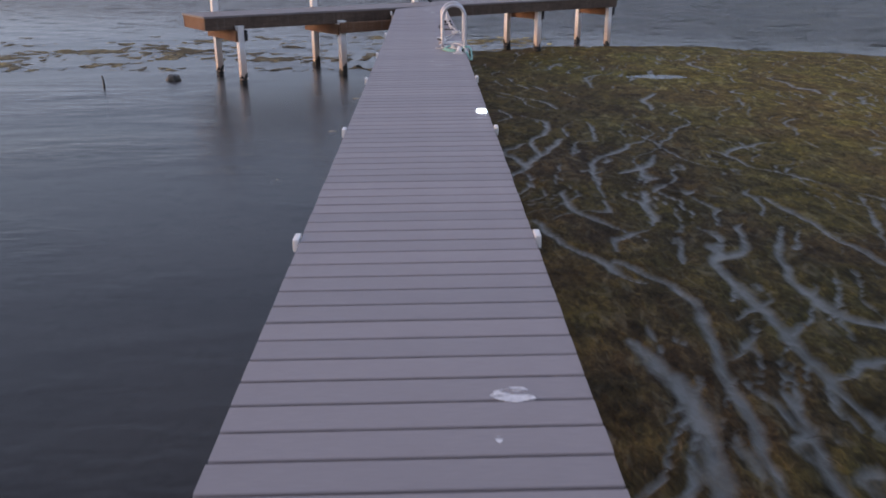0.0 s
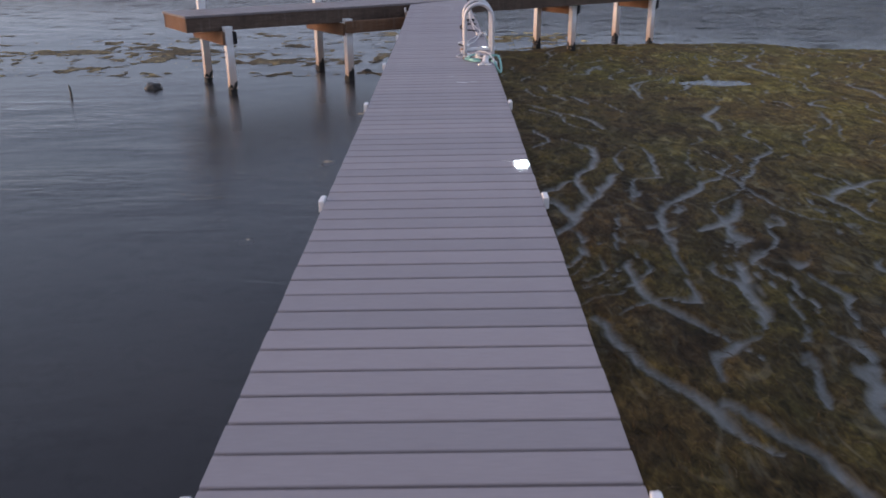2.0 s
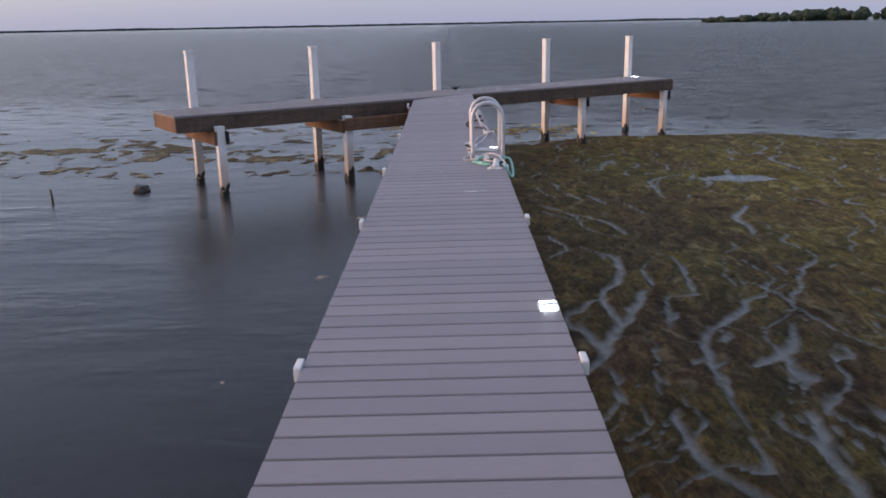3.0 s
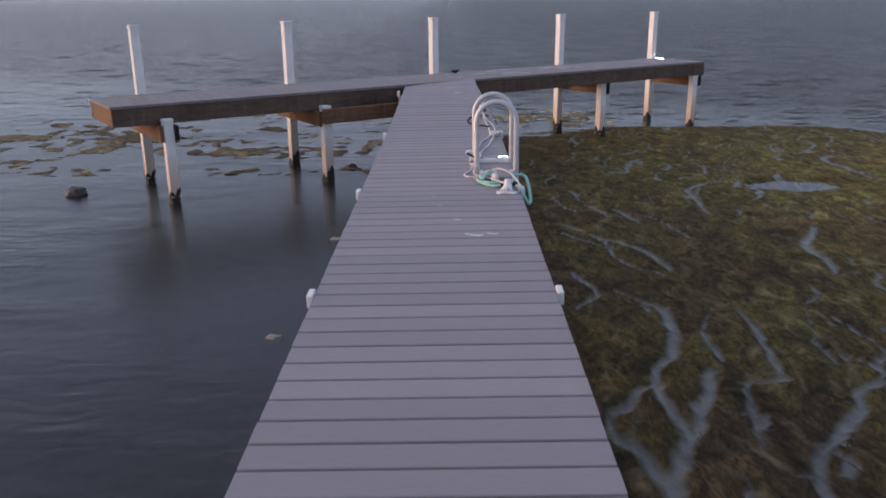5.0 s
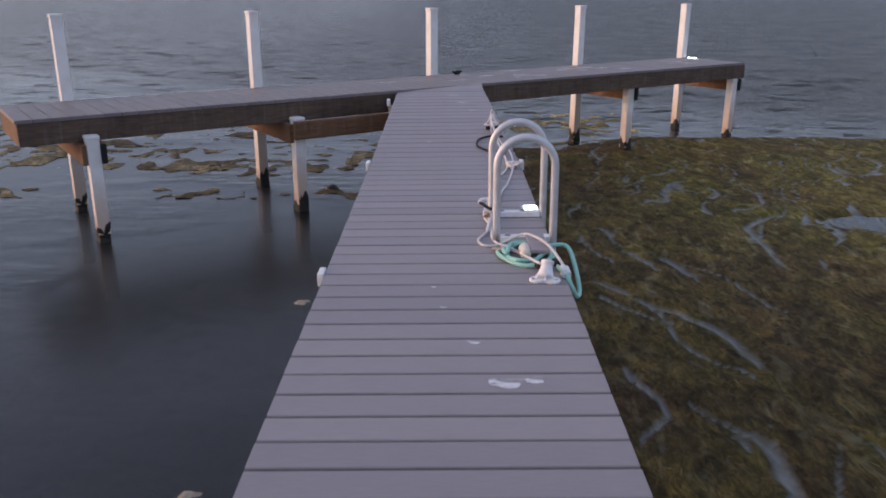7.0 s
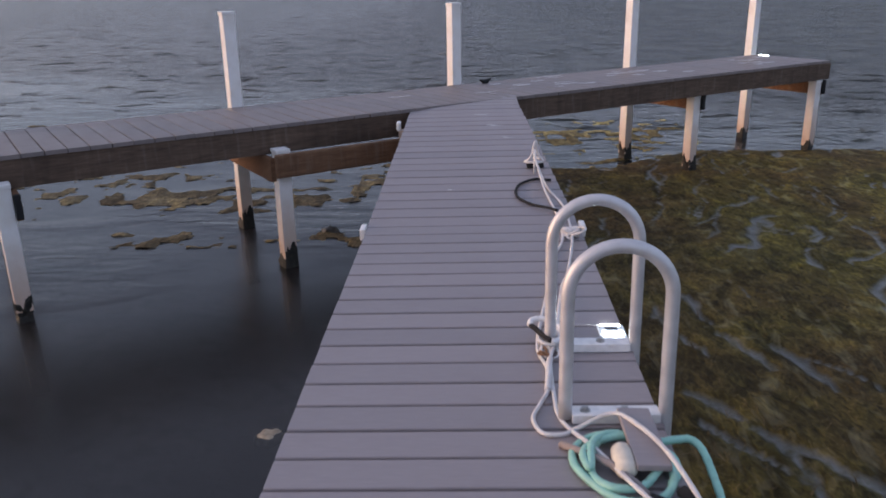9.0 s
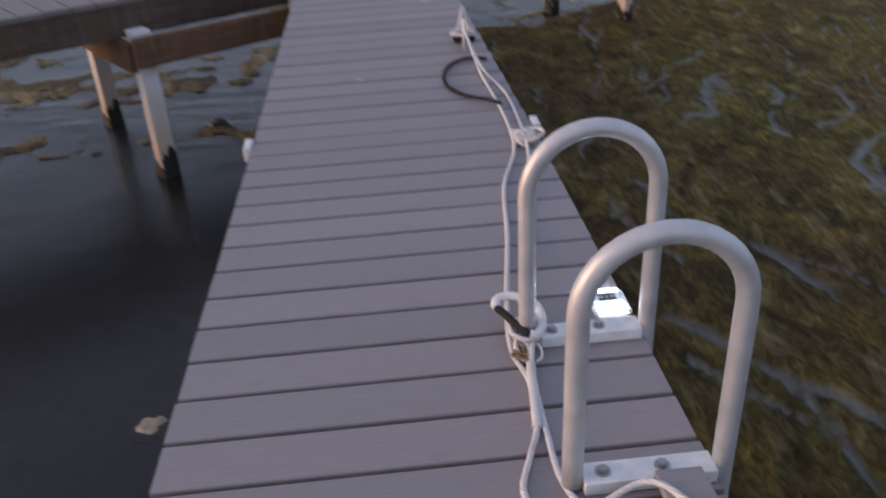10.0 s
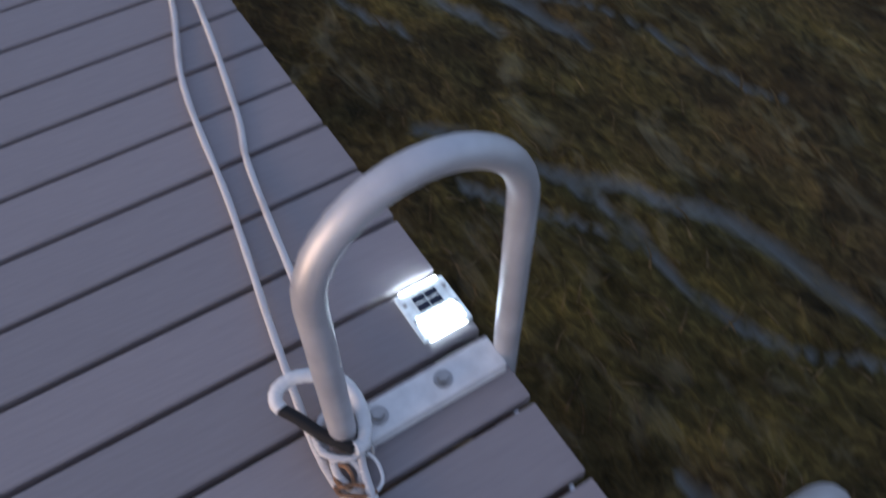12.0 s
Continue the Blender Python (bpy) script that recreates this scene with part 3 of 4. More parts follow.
walkway = thing("walkway", LEVEL, "long narrow grey-mauve composite board walkway over shallow water", "dock", kind="structure")


def board_mesh(length, width, material, thick=0.032):
    """A board with rounded edges, its top at z = 0, cheap enough to repeat."""
    bm = bmesh.new()
    r, w, l = 0.005, width / 2, length / 2
    prof = [(-w, -thick), (-w, -r), (-w + r * 0.35, -r * 0.3), (-w + r, 0), (w - r, 0), (w - r * 0.35, -r * 0.3), (w, -r), (w, -thick)]
    a = [bm.verts.new((-l, y, z)) for y, z in prof]
    b = [bm.verts.new((l, y, z)) for y, z in prof]
    n = len(prof)
    for i in range(n):
        bm.faces.new((a[i], a[(i + 1) % n], b[(i + 1) % n], b[i]))
    bm.faces.new(a[::-1])
    bm.faces.new(b)
    me = bpy.data.meshes.new("board")
    bmesh.ops.recalc_face_normals(bm, faces=bm.faces)
    bm.to_mesh(me)
    bm.free()
    me.materials.append(material)
    return me


# stringers under the boards, in level and rising runs
for sx in (-0.56, 0.56, 0.0):
    bm = bmesh.new()
    secs = [(-3.0, 0), (RAMP0, 0), (RAMP1, RISE), (21.2 + 0.69 * sx - 0.7, RISE)]
    rows_ = [[bm.verts.new((sx * (1 if y < 18 else 0.62) + dx, y, z - 0.036 + dz)) for dx, dz in ((-0.02, 0), (0.02, 0), (0.02, -0.19), (-0.02, -0.19))] for y, z in secs]
    for a, b in zip(rows_, rows_[1:]):
        for j in range(4):
            bm.faces.new((a[j], a[(j + 1) % 4], b[(j + 1) % 4], b[j]))
    bm.faces.new(rows_[0])
    bm.faces.new(rows_[-1][::-1])
    part("stringer", bm, M["wood"], walkway, "weathered timber stringer")


def side_pile(y, sx, z):
    """A white sleeve beside the deck edge, with a bevelled cap and a fouled foot."""
    m = LEVEL @ pose(0, y, z)
    p = thing("dock_pile", m, "white vinyl-sleeved dock pile with cap at the deck edge", "pile", "piles along the walkway")
    s = 1 if sx > 0 else -1
    lo = WATER - 0.55 - 0.07 - z
    x0, x1 = sorted((s * 0.614, s * 0.648))
    part("cap", box(x0, x1, -0.055, 0.055, -0.06, 0.010, 0.008), M["vinyl"], p, "white vinyl cap")
    x0, x1 = sorted((s * 0.575, s * 0.632))
    part("sleeve", box(x0, x1, -0.05, 0.05, -0.75, -0.06, 0.004), M["pile"], p)
    x0, x1 = sorted((s * 0.57, s * 0.637))
    part("algae_band", box(x0, x1, -0.071, 0.071, lo, -0.75, 0.006), M["algae"], p, "black fouled foot")


for y in (-0.8, 1.85, 4.45, 7.03, 9.67, 12.35, 14.58, 17.21, 19.75):
    for sx in (-1, 1):
        if not (y > 19 and sx > 0):
            side_pile(y, sx, deck_z(y))


# ---- head of the dock ----
HEAD = pose(-3.87, 17.89, HEAD_Z, 0, 0, 34.7)
LONG, DEEP = 10.58, 1.14


def head_point(s, d):
    return HEAD @ Vector((s, d, 0))


head = thing("dock_head", HEAD, "weathered dock head of grey boards on brown timber frame", "dock", kind="structure")
# stretch of the shore-side fascia that the walkway meets
JOIN0, JOIN1 = 4.05, 5.24
for s0, s1 in ((0.015, JOIN0), (JOIN1, LONG - 0.015)):
    part("fascia", box(s0, s1, 0.012, 0.055, -0.245, -0.034, 0.004), M["wood"], head, "dark weathered fascia board")
part("fascia", box(0.015, LONG - 0.015, DEEP - 0.055, DEEP - 0.012, -0.245, -0.034, 0.004), M["wood"], head)
for s in (0.015, LONG - 0.058):
    part("end_board", box(s, s + 0.043, 0.058, DEEP - 0.058, -0.245, -0.034, 0.004), M["beam"], head, "orange-brown end board")
for d in (0.4, 0.75):
    part("joist", box(0.06, LONG - 0.06, d - 0.02, d + 0.02, -0.23, -0.036), M["wood"], head)


def head_pile(s, d, top, label, category):
    """A square white sleeve on a fouled foot, with a low pyramid cap."""
    c = head_point(s, d)
    p = thing("dock_post", pose(c.x, c.y, WATER, 0, 0, 34.7), label, category, "posts of the dock head")
    h = top - WATER
    w = 0.058
    part("sleeve", box(-w, w, -w, w, 0.08, h - 0.03, 0.006), M["pile"], p)
    bm = box(-w - 0.006, w + 0.006, -w - 0.006, w + 0.006, h - 0.035, h, 0.008)
    part("cap", bm, M["vinyl"], p, "white vinyl cap")
    bm = box(-w - 0.004, w + 0.004, -w - 0.004, w + 0.004, -0.6, 0.16, 0.006)
    bmesh.ops.subdivide_edges(bm, edges=bm.edges[:], cuts=6, use_grid_fill=True)
    for v in bm.verts:
        k = noise.noise(Vector((v.co.x * 12 + s, v.co.y * 12, v.co.z * 9)))
        v.co.x += 0.02 * k * (1 if v.co.x > 0 else -1)
        v.co.y += 0.02 * k * (1 if v.co.y > 0 else -1)
        if v.co.z > 0.1:
            v.co.z += 0.15 * noise.noise(Vector((v.co.x * 14, v.co.y * 14 + s, 3))) + 0.07 * noise.noise(Vector((v.co.x * 50 + s, v.co.y * 50, 8)))
    part("algae_band", bm, M["algae"], p, "black fouled foot of the post")
    return p


for s in (0.67, 2.79, 5.32, 8.04, 10.46):
    head_pile(s, DEEP + 0.075, 1.15, "tall white vinyl-sleeved post standing behind the dock head", "post")
for s, d, z in ((0.61, -0.09, 0.10), (2.69, -0.12, 0.095), (8.10, 0.18, 0.025), (10.37, 0.08, 0.025)):
    head_pile(s, d, z, "short white vinyl-sleeved pile under the dock head", "pile")


def cross_beam(s, off, front):
    c = head_point(s, 0)
    b = thing("cross_beam", pose(c.x, c.y, HEAD_Z, 0, 0, 34.7), "orange-brown timber cross beam bolted to the posts under the head", "beam", "cross beams of the head")
    part("beam", box(off, off + 0.045, front, DEEP + 0.12, -0.45, -0.25, 0.008), M["beam"], b)
    for d in (front + 0.06, DEEP + 0.07):
        part("bolt", cylinder(0, 0, 0, 0.012, 0.016, 6), M["steel"], b, local=Matrix.Translation((off + 0.045, d, -0.35)) @ pose(0, 0, 0, 0, 90, 0))


for s, off, front in ((0.61, 0.062, -0.14), (0.61, -0.107, -0.14), (2.69, -0.107, -0.15), (8.1, 0.062, 0.13), (10.37, 0.062, 0.03)):
    cross_beam(s, off, front)
for s, front in ((0.61, -0.14), (8.1, 0.13), (10.37, 0.03)):
    c = head_point(s, front)
    k = thing("pile_bracket", pose(c.x, c.y, HEAD_Z - 0.35, 0, 0, 34.7), "dark end of a beam bolted beside the pile", "bracket", "brackets on the piles")
    part("plate", box(0.060, 0.110, -0.045, -0.003, -0.085, 0.10, 0.012), M["black"], k)

# the ledger that ties the walkway to the nearest pile of the head
c = head_point(2.60, -0.215)
ledger = thing("ledger_beam", pose(c.x, c.y, HEAD_Z - 0.21, 0, 0, 34.7), "brown timber beam from the pile to the walkway edge", "beam")
part("beam", box(0, 1.42, -0.025, 0.025, -0.20, 0.0, 0.02), M["beam"], ledger)

# ---- ladder at the walkway's edge ----
NEAR, FAR, IN, OUT, TALL, TUBE = 15.075, 15.593, 0.298, 0.621, 0.622, 0.0225
ladder = thing("dock_ladder", LEVEL @ pose(0, (NEAR + FAR) / 2, 0), "satin aluminium dock ladder with two tall hoop handrails", "ladder")
half = (FAR - NEAR) / 2


def hoop(y):
    r = (OUT - IN) / 2
    cx, top = (IN + OUT) / 2, TALL - TUBE - r
    line = [Vector((IN, y, 0.012 + top * i / 6)) for i in range(6)]
    line += [Vector((cx - r * math.cos(a), y, top + r * math.sin(a))) for a in (math.pi * i / 18 for i in range(19))]
    line += [Vector((OUT, y, top + (-1.45 - top) * i / 12)) for i in range(1, 13)]
    return tube(line, TUBE, 20)


for y in (-half, half):
    part("handrail", hoop(y), M["alu"], ladder, smooth=True)
    plate = part("mounting_angle", box(IN + 0.02, OUT - 0.02, y - 0.032, y + 0.03, 0.003, 0.036, 0.003), M["white"], ladder, "pale aluminium mounting bar")
    for bx in (0.363, 0.490):
        bm = cylinder(bx, y, 0.036, 0.040, 0.017, 20)
        join(bm, cylinder(bx, y, 0.040, 0.050, 0.0115, 6, bevel=0.002))
        part("bolt", bm, M["steel"], plate, "zinc hexagon bolt with washer")
for z in (-0.28, -0.58, -0.88, -1.18):
    part("tread", box(OUT - 0.045, OUT + 0.045, -half, half, z - 0.012, z + 0.012, 0.006), M["alu"], ladder)


# ---- solar lights ----
def wavy_slab(x0, x1, y0, y1, z0, z1, depth, n=24):
    """A thin slab whose far edge is scalloped, like light spilling through moulded plastic."""
    bm = bmesh.new()
    lo, hi = [], []
    for i in range(n + 1):
        x = x0 + (x1 - x0) * i / n
        y = y1 - depth * (0.5 + 0.5 * math.cos(i * 1.9)) - (0.010 if i in (0, n) else 0)
        lo.append((x, y0 + (0.004 if i in (0, n) else 0)))
        hi.append((x, y))
    rim = lo + hi[::-1]
    bot = [bm.verts.new((x, y, z0)) for x, y in rim]
    top = [bm.verts.new((x, y, z1)) for x, y in rim]
    k = len(rim)
    for i in range(k):
        bm.faces.new((bot[i], bot[(i + 1) % k], top[(i + 1) % k], top[i]))
    bm.faces.new(top)
    bm.faces.new(bot[::-1])
    return bm


def solar_light(m, label):
    t = thing("solar_light", m, label, "dock light", "solar dock lights")
    part("housing", box(-0.053, 0.053, -0.055, 0.055, 0.0, 0.010, 0.004), M["clear"], t, "milky clear bevelled housing")
    part("light_panel", wavy_slab(-0.043, 0.043, -0.047, -0.004, 0.0105, 0.0125, 0.006), M["led"], t, "bright cold white light panel")
    part("light_panel", box(-0.040, 0.040, 0.0535, 0.0565, 0.002, 0.013, 0.001), M["led_edge"], t, "bright light strip along the edge")
    part("light_panel", box(-0.040, 0.040, -0.0565, -0.0535, 0.002, 0.006, 0.001), M["led"], t, "bright light strip along the edge")
    for i in range(2):
        x = -0.025 + 0.026 * i
        for y, h in ((0.003, 0.016), (0.022, 0.016)):
            part("solar_cell", box(x, x + 0.0245, y, y + h, 0.0105, 0.0125, 0.0005), M["cell"], t, "dark solar cell")
        part("bus_bar", box(x + (0.0 if i == 0 else 0.009), x + (0.0155 if i == 0 else 0.0245), 0.0185, 0.0225, 0.0107, 0.0129, 0.0004), M["clear"], t, "pale strip between the cells")
    for x, y in ((-0.043, -0.012), (-0.043, 0.030), (0.043, 0.030), (0.043, -0.012)):
        part("screw", cylinder(x, y, 0.0098, 0.0125, 0.0042, 10), M["steel"], t)


solar_light(LEVEL @ pose(0.553, 10.33, 0.001), "glowing square solar light on the walkway boards")
solar_light(LEVEL @ pose(0.559, 15.739, 0.001), "glowing square solar light between the ladder hoops")
lp = head_point(10.40, DEEP - 0.2)
solar_light(pose(lp.x, lp.y, HEAD_Z + 0.001, 0, 0, 34.7), "glowing solar light at the end of the dock head")

# ---- ropes, hose and gear on the walkway ----
def rope_thing(name, lines, radius, material, label, category, base, sides=8):
    t = thing(name, LEVEL @ pose(*base), label, category)
    for kind, pts in lines:
        part(kind, tube([p - Vector(base) for p in smooth_path(pts, 7)], radius, sides, wobble=0.05), material, t, smooth=True)
    return t


def knot(cx, cy, cz, size, turns, seed):
    """A lump of rope wound about itself."""
    rnd = random.Random(seed)
    pts = []
    for i in range(turns * 6):
        a = i * 2.4
        pts.append((cx + size * math.cos(a) * rnd.uniform(0.5, 1), cy + size * math.sin(a * 0.8 + 1) * rnd.uniform(0.5, 1), cz + size * 0.75 * (math.sin(a * 1.7) * 0.5 + 0.5)))
    return pts


R = 0.0075
Z = R + 0.001
dz = deck_z
rope_thing("mooring_rope", [
    ("strand", [(0.43, 18.25, 0.20), (0.445, 18.1, 0.14), (0.47, 17.8, dz(17.8) + 0.02), (0.50, 17.45, dz(17.45) + Z), (0.50, 17.1, Z + 0.01), (0.48, 16.87, Z), (0.39, 16.56, Z), (0.34, 16.18, Z), (0.288, 15.87, Z + 0.005), (0.262, 15.70, 0.02), (0.250, 15.60, 0.02), (0.252, 15.53, Z), (0.272, 15.42, Z), (0.262, 15.27, Z), (0.223, 15.16, Z), (0.194, 15.07, Z), (0.218, 14.985, Z), (0.28, 14.975, Z), (0.335, 15.0, Z + 0.01), (0.44, 15.01, 0.062), (0.50, 14.91, 0.080), (0.555, 14.77, 0.078), (0.60, 14.62, 0.045), (0.615, 14.51, 0.025)]),
    ("strand", [(0.435, 18.2, 0.17), (0.49, 17.9, 0.05), (0.555, 17.55, dz(17.55) + Z), (0.56, 17.2, Z), (0.53, 16.83, Z + 0.02), (0.46, 16.42, Z), (0.415, 16.25, Z), (0.365, 15.92, Z + 0.02), (0.338, 15.72, 0.03), (0.325, 15.62, 0.035), (0.292, 15.50, 0.02), (0.282, 15.38, Z), (0.277, 15.22, Z), (0.278, 15.10, Z), (0.302, 15.015, Z), (0.36, 14.87, 0.03), (0.43, 14.68, 0.045), (0.49, 14.52, 0.06)]),
    ("knot", knot(0.535, 16.98, Z, 0.055, 4, 3)),
    ("loop", [(0.545, 16.92, 0.03), (0.60, 16.9, 0.06), (0.615, 16.99, 0.05), (0.57, 17.06, 0.03), (0.53, 17.0, 0.04)]),
], R, M["rope"], "white mooring rope run in two strands along the boards", "rope", (0.4, 16.5, 0))
lashing = rope_thing("rope_lashing", [
    ("turn", [(IN - 0.040, FAR + 0.030, 0.050), (IN - 0.042, FAR - 0.012, 0.046), (IN - 0.012, FAR - 0.040, 0.042), (IN + 0.026, FAR - 0.030, 0.040), (IN + 0.040, FAR + 0.008, 0.044), (IN + 0.026, FAR + 0.038, 0.050), (IN - 0.014, FAR + 0.040, 0.054), (IN - 0.040, FAR + 0.016, 0.052)]),
    ("turn", [(IN - 0.036, FAR - 0.014, 0.022), (IN, FAR - 0.038, 0.022), (IN + 0.038, FAR - 0.014, 0.026), (IN + 0.028, FAR + 0.032, 0.030), (IN - 0.026, FAR + 0.032, 0.034), (IN - 0.038, FAR - 0.010, 0.034)]),
    ("tail", [(IN - 0.030, FAR - 0.010, 0.030), (IN - 0.038, FAR - 0.050, 0.022), (IN - 0.022, FAR - 0.085, Z), (IN - 0.004, FAR - 0.060, 0.020), (IN - 0.012, FAR - 0.030, 0.030)]),
], 0.0068, M["rope"], "white rope lashed round the foot of the ladder hoop", "rope", (IN, FAR, 0))
SLEEVE = [(0.229, 15.674, 0.068), (0.246, 15.645, 0.066), (0.266, 15.603, 0.062), (0.299, 15.556, 0.056)]
part("sleeve", tube([p - Vector((IN, FAR, 0)) for p in smooth_path(SLEEVE, 7)], 0.0105, 12), M["black"], lashing, "black rubber sleeve", True)
rope_thing("rope_hook", [("hook", [(0.299, 15.556, 0.056), (0.318, 15.560, 0.052), (0.336, 15.590, 0.052), (0.344, 15.630, 0.058), (0.336, 15.668, 0.068), (0.304, 15.694, 0.078), (0.268, 15.708, 0.081), (0.238, 15.704, 0.078), (0.227, 15.688, 0.072), (0.229, 15.674, 0.068)])], 0.0120, M["white"], "white plastic-covered hook round the ladder tube", "hook", (IN, FAR, 0), 12)
ring_line = [(0.321 + 0.009 * math.cos(a), 15.557 + 0.013 * math.sin(a), 0.034 + 0.010 * math.sin(a)) for a in (i * 0.6 for i in range(12))]
rope_thing("steel_ring", [("ring", ring_line)], 0.0028, M["steel"], "small bright steel ring on the hook", "ring", (0.32, 15.56, 0))
rope_thing("wire_loop", [("loop", [(0.318, 15.552, 0.026), (0.324, 15.530, 0.022), (0.318, 15.502, 0.018), (0.300, 15.492, 0.016), (0.291, 15.510, 0.018), (0.300, 15.535, 0.024), (0.314, 15.556, 0.028)])], 0.0032, M["white"], "thin white coated wire loop below the ring", "loop", (0.31, 15.52, 0))
rope_thing("rusty_shackle", [
    ("bow", [(0.246, 15.532, 0.016), (0.250, 15.512, 0.022), (0.268, 15.498, 0.026), (0.288, 15.486, 0.022), (0.300, 15.492, 0.016)]),
    ("pin", [(0.244, 15.526, 0.020), (0.266, 15.520, 0.026), (0.294, 15.502, 0.022)]),
    ("ring", [(0.266 + 0.013 * math.cos(a), 15.536 + 0.020 * math.sin(a), 0.024 + 0.006 * math.sin(2 * a)) for a in (i * 0.7 for i in range(10))]),
], 0.0036, M["tan"], "small rusty shackle joining the rope", "shackle", (0.27, 15.51, 0))
rope_thing("rope_splice", [("splice", [(0.288, 15.486, 0.016), (0.282, 15.450, 0.017), (0.275, 15.390, 0.017), (0.268, 15.330, 0.017), (0.262, 15.280, 0.016), (0.258, 15.252, 0.014)])], 0.0118, M["rope"], "thick whipped splice where the rope strands join", "rope", (0.27, 15.37, 0), 12)
rope_thing("bungee_cord", [("cord", [(0.53, 18.02, 0.06), (0.42, 18.05, dz(18.05) + 0.012), (0.31, 17.93, dz(17.93) + 0.012), (0.285, 17.72, dz(17.7) + 0.012), (0.36, 17.56, dz(17.56) + 0.012), (0.46, 17.46, dz(17.46) + 0.02), (0.51, 17.40, 0.03)])], 0.009, M["black"], "black rubber cord curled on the boards", "cord", (0.4, 17.7, 0))


def flag_holder(m, label, lean):
    """A white rod holder: a three-lobed base, ribs and a leaning open socket with a thick rim."""
    t = thing("rod_holder", m, label, "rod holder")
    bm = bmesh.new()
    n = 48
    rings = []
    for k, z in ((1.00, 0.001), (1.00, 0.011), (0.93, 0.016)):
        ring = []
        for i in range(n):
            a = 2 * math.pi * i / n
            r = k * (0.060 + 0.014 * math.cos(3 * a + 1.57) - 0.003 * math.cos(6 * a + 3.14))
            ring.append(bm.verts.new((r * math.cos(a) * 1.15, r * math.sin(a) * 0.95, z)))
        rings.append(ring)
    for lo, hi in zip(rings, rings[1:]):
        for i in range(n):
            bm.faces.new((lo[i], lo[(i + 1) % n], hi[(i + 1) % n], hi[i]))
    bm.faces.new(rings[-1])
    bm.faces.new(rings[0][::-1])
    part("base", bm, M["white"], t)
    up = Vector((0.012, 0.045 * lean, 0.085)).normalized()
    foot = Vector((0, 0.004, 0.012))
    line = [foot + up * d for d in (0.0, 0.020, 0.050, 0.072, 0.074, 0.088, 0.088, 0.060)]
    part("socket", tube(line, [0.050, 0.039, 0.031, 0.028, 0.033, 0.033, 0.022, 0.018], 20), M["white"], t, smooth=True)
    for a in (-0.52, -1.57, -2.62, 1.57):
        bm = box(0.0, 0.046, -0.004, 0.004, 0.0, 0.034, 0.0015)
        for v in bm.verts:
            if v.co.x > 0.03 and v.co.z > 0.02:
                v.co.z = 0.006
        part("rib", bm, M["white"], t, local=Matrix.Translation((0.012 * math.cos(a), 0.012 * math.sin(a), 0.0155)) @ Matrix.Rotation(a, 4, "Z"))
    for x, y in ((0.058, -0.030), (-0.058, -0.030), (0.0, 0.060)):
        part("screw", cylinder(x, y, 0.0155, 0.020, 0.007, 8), M["steel"], t)
    return t


flag_holder(LEVEL @ pose(0.503, 14.44, 0, 0, 0, -8), "white plastic rod holder screwed to the boards", 1.4)
# rope-wrapped stand at the far end of the mooring rope
stand = thing("mooring_cleat", LEVEL @ pose(0.45, 18.36, dz(18.36), 3.7), "black cleat wrapped in white rope", "cleat")
part("base", box(-0.06, 0.06, -0.035, 0.035, 0, 0.035, 0.012), M["black"], stand)
bm = tube(smooth_path([(-0.07, 0.0, 0.04), (-0.03, -0.02, 0.09), (0.0, 0.0, 0.19), (0.02, 0.0, 0.10), (0.05, -0.02, 0.05), (-0.02, -0.04, 0.05), (-0.07, 0.0, 0.045), (0.0, 0.04, 0.06), (0.05, 0.0, 0.055)], 7), 0.0085, 8)
part("rope_wrap", bm, M["rope"], stand, "white rope turns", True)
rope_thing("mooring_line", [("strand", [(0.45, 18.36, dz(18.36) + 0.06), (0.45, 18.3, dz(18.3) + 0.05), (0.44, 18.25, dz(18.3) + 0.08), (0.435, 18.2, 0.17)])], R, M["rope"], "short white line from the cleat", "rope", (0.46, 18.4, 0))
# short peg that lifts the rope
peg = thing("rope_peg", LEVEL @ pose(0.435, 18.22, dz(18.22), 3.7), "slim white peg holding the rope up", "peg")
part("pin", tube([(0, 0, 0.0), (0, 0, 0.17)], 0.009, 10), M["white"], peg, smooth=True)

# hose: a coil on the boards, with one loop hanging over the edge
coil = []
for i in range(46):
    a = -0.6 + i * 0.37
    rr = (0.130 if i < 20 else 0.098) + 0.012 * math.sin(i * 0.9)
    coil.append((0.440 + rr * 1.08 * math.cos(a), 14.80 + rr * 1.32 * math.sin(a), 0.014 + 0.010 * (i // 17) + 0.004 * math.sin(i * 1.3)))
over = coil + [(0.36, 14.88, 0.042), (0.43, 14.930, 0.040), (0.53, 14.895, 0.030), (0.61, 14.900, 0.034), (0.658, 14.900, 0.034), (0.685, 14.860, 0.020), (0.694, 14.76, -0.010), (0.694, 14.62, -0.045), (0.688, 14.50, -0.08), (0.665, 14.42, -0.08), (0.636, 14.41, -0.03), (0.612, 14.47, 0.020), (0.585, 14.58, 0.022)]
hose = rope_thing("garden_hose", [("hose", over)], 0.0122, M["hose"], "mint-green garden hose coiled on the boards, looping over the edge", "hose", (0.45, 14.8, 0), 12)
part("coupling", tube([(0.03, -0.175, 0.02), (0.09, -0.22, 0.02)], 0.021, 14), M["black"], hose, "black hose coupling", True)
part("coupling", tube([(0.125, -0.14, 0.022), (0.15, -0.20, 0.022)], 0.019, 14), M["black"], hose, "black hose coupling", True)
bottle = thing("float", LEVEL @ pose(0.435, 14.785, -0.005), "cream plastic float inside the hose coil", "float")
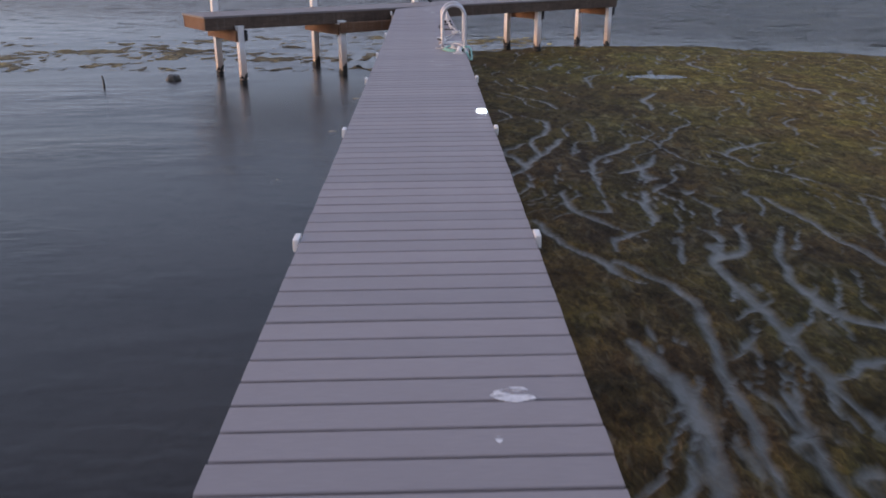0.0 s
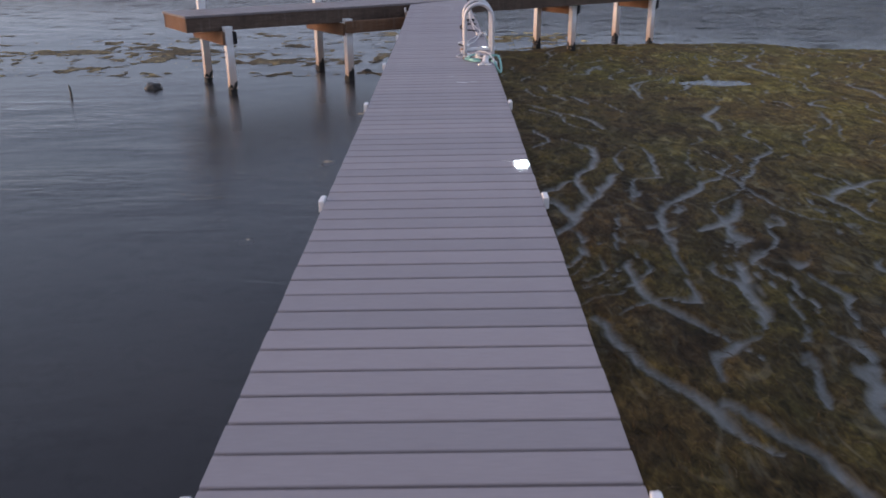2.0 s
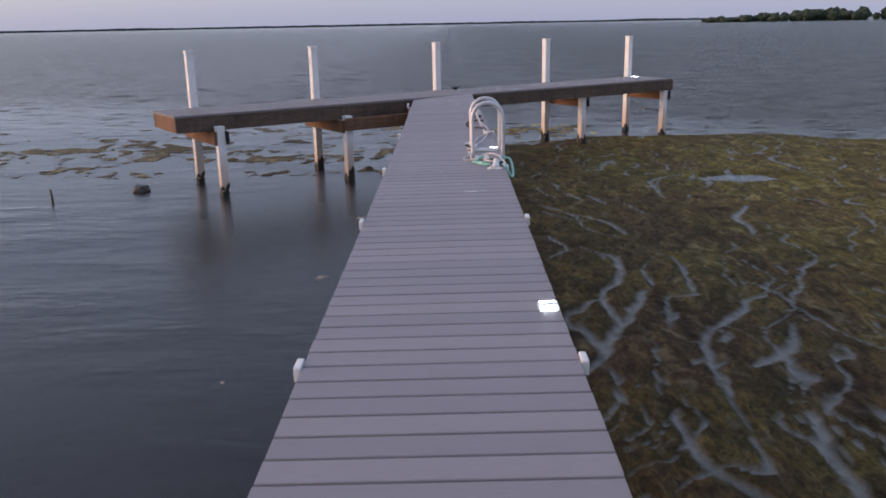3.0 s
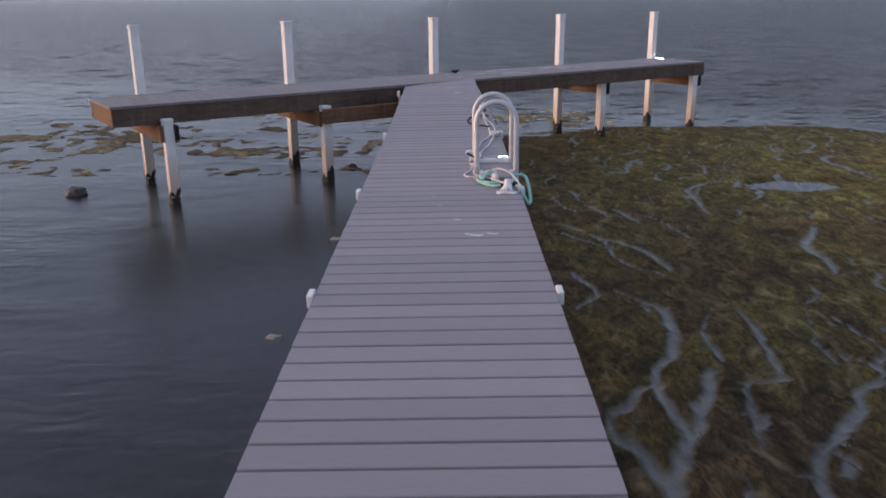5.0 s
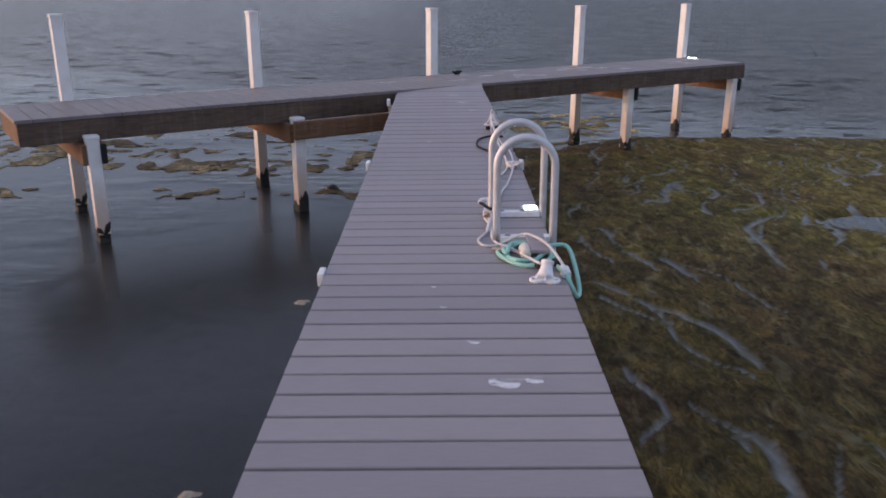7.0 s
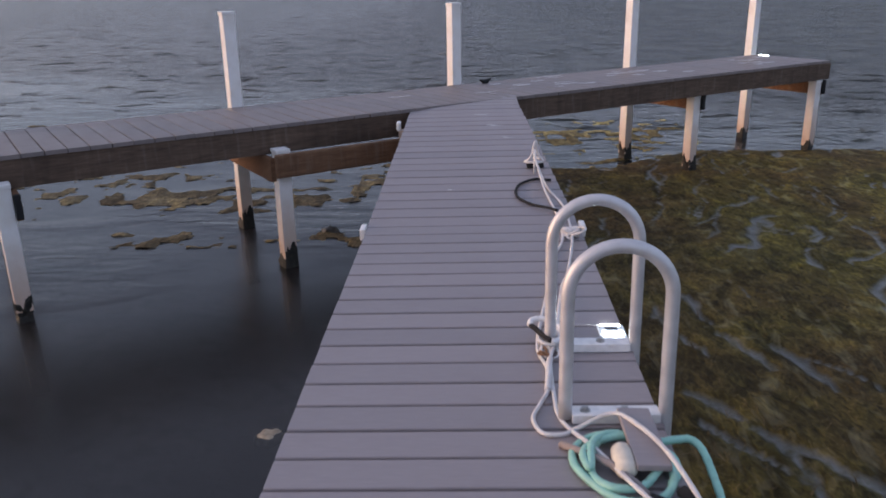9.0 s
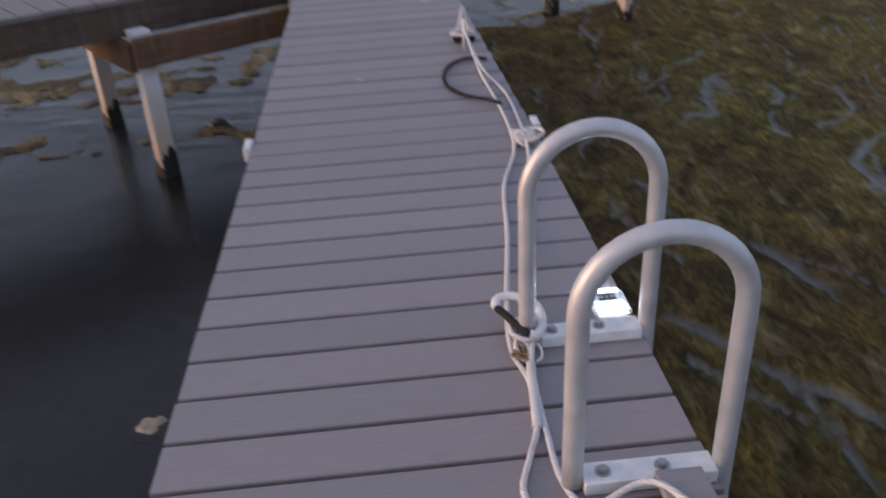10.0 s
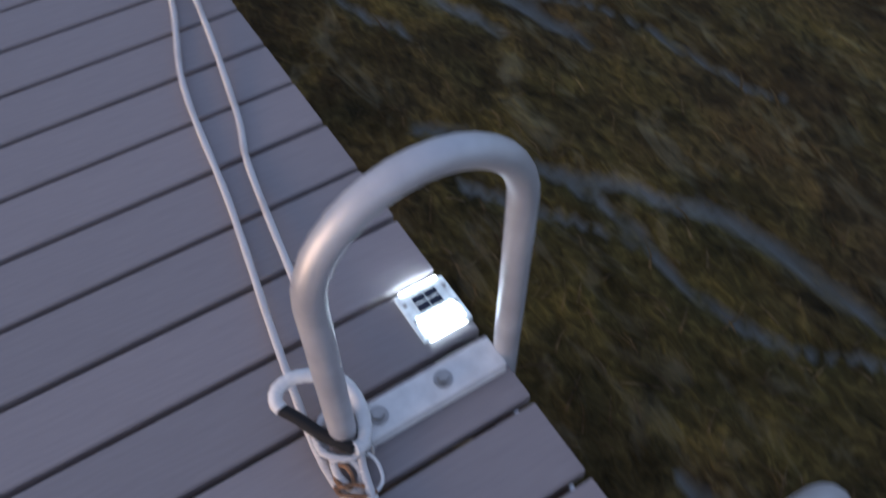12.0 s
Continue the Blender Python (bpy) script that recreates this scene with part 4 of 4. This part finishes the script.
part("body", tube([(0, 0.06, 0.045), (0, 0.05, 0.045), (0, 0.01, 0.045), (0, -0.05, 0.045), (0, -0.065, 0.045)], [0.018, 0.03, 0.034, 0.032, 0.022], 18), M["float"], bottle, smooth=True)
strap = thing("strap", LEVEL @ pose(0.36, 14.82, 0), "flat brown strap lying across the boards", "strap")
part("webbing", tube([(-0.09, 0.10, 0.008), (-0.03, 0.02, 0.03), (0.04, -0.06, 0.04), (0.09, -0.13, 0.03), (0.12, -0.18, 0.02)], 0.012, 8), M["strap"], strap, smooth=True)
scrap = thing("board_scrap", LEVEL @ pose(0.508, 14.875, 0.058, 1, 2, 1), "short grey-brown board offcut leaning on the hose", "board")
part("board", box(-0.050, 0.050, -0.155, 0.155, -0.010, 0.010, 0.003), M["deck"], scrap)
tag = thing("hose_bracket", LEVEL @ pose(0.604, 14.50, 0), "small white bracket at the deck edge", "bracket")
part("bracket", box(-0.012, 0.012, -0.04, 0.04, 0.001, 0.05, 0.006), M["white"], tag)

# small dark cleat on the head
c = head_point(5.62, DEEP - 0.1)
k = thing("small_cleat", pose(c.x, c.y, HEAD_Z, 0, 0, 40), "small dark cleat on the dock head", "cleat")
part("horn", tube([(-0.08, 0, 0.045), (-0.04, 0, 0.03), (0.04, 0, 0.03), (0.08, 0, 0.045)], [0.01, 0.016, 0.016, 0.01], 10), M["black"], k, smooth=True)
part("foot", box(-0.035, 0.035, -0.02, 0.02, 0.0, 0.03, 0.006), M["black"], k)


# ---- bird droppings ----
def dropping(m, w, l, seed):
    bm = bmesh.new()
    n = 22
    ring = []
    for i in range(n):
        a = 2 * math.pi * i / n
        r = 1 + 0.45 * noise.noise(Vector((math.cos(a) * 1.7 + seed, math.sin(a) * 1.7, seed)))
        ring.append(bm.verts.new((w * r * math.cos(a), l * r * math.sin(a), 0)))
    bm.faces.new(ring)
    ob = link_mesh("dropping", bm, M["stain"])
    ob.matrix_basis = m
    tagged(ob, "dried white bird dropping smeared on the boards", "stain", "droppings on the dock")


for x, y, w, l, s in ((0.34, 5.42, 0.075, 0.045, 1), (0.27, 5.16, 0.012, 0.02, 2), (0.235, 13.36, 0.07, 0.04, 3), (0.345, 13.38, 0.04, 0.025, 4), (0.13, 13.72, 0.03, 0.02, 5), (-0.05, 14.36, 0.012, 0.015, 6), (0.0, 14.1, 0.02, 0.01, 7), (-0.14, 17.9, 0.02, 0.012, 8), (0.2, 19.6, 0.06, 0.02, 9), (0.3, 19.2, 0.05, 0.02, 10), (0.1, 20.0, 0.07, 0.02, 11)):
    dropping(LEVEL @ pose(x, y, dz(y) + 0.002, 3.7 if y > RAMP0 else 0), w, l, s)
rnd = random.Random(8)
for i in range(34):
    s = rnd.choice((rnd.uniform(4.3, 6.6), rnd.uniform(6.5, 8.2), rnd.uniform(9.3, 10.5)))
    c = head_point(s, rnd.uniform(0.3, 1.08))
    dropping(pose(c.x, c.y, HEAD_Z + 0.003, 0, 0, 34.7), rnd.uniform(0.03, 0.16), rnd.uniform(0.02, 0.06), 20 + i)

# ---- boards, one by one ----
me = board_mesh(1.22, BOARD, M["deck"])
rnd = random.Random(2)
y = PHASE - PITCH * 123.5
while y < 20.95:
    z = deck_z(y)
    tilt = math.degrees(math.atan(RISE / (RAMP1 - RAMP0))) if RAMP0 < y < RAMP1 else 0
    ob = new("board", me)
    ob.parent = walkway
    x0, x1 = deck_sides(y)
    ob.matrix_basis = pose((x0 + x1) / 2 + rnd.uniform(-0.002, 0.002), y, z - (0.004 if y > 20.0 else 0) + rnd.uniform(-0.0008, 0.0008), tilt, rnd.uniform(-0.05, 0.05), rnd.uniform(-0.06, 0.06)) @ Matrix.Diagonal(((x1 - x0) / 1.22, 1, 1, 1))
    y += PITCH
me = board_mesh(DEEP, 0.150, M["old_deck"])
s = 0.075
while s < LONG - 0.05:
    ob = new("board", me)
    ob.parent = head
    ob.matrix_basis = pose(s, DEEP / 2 + rnd.uniform(-0.003, 0.003), rnd.uniform(-0.001, 0.001), 0, 0, 90 + rnd.uniform(-0.15, 0.15))
    s += 0.157
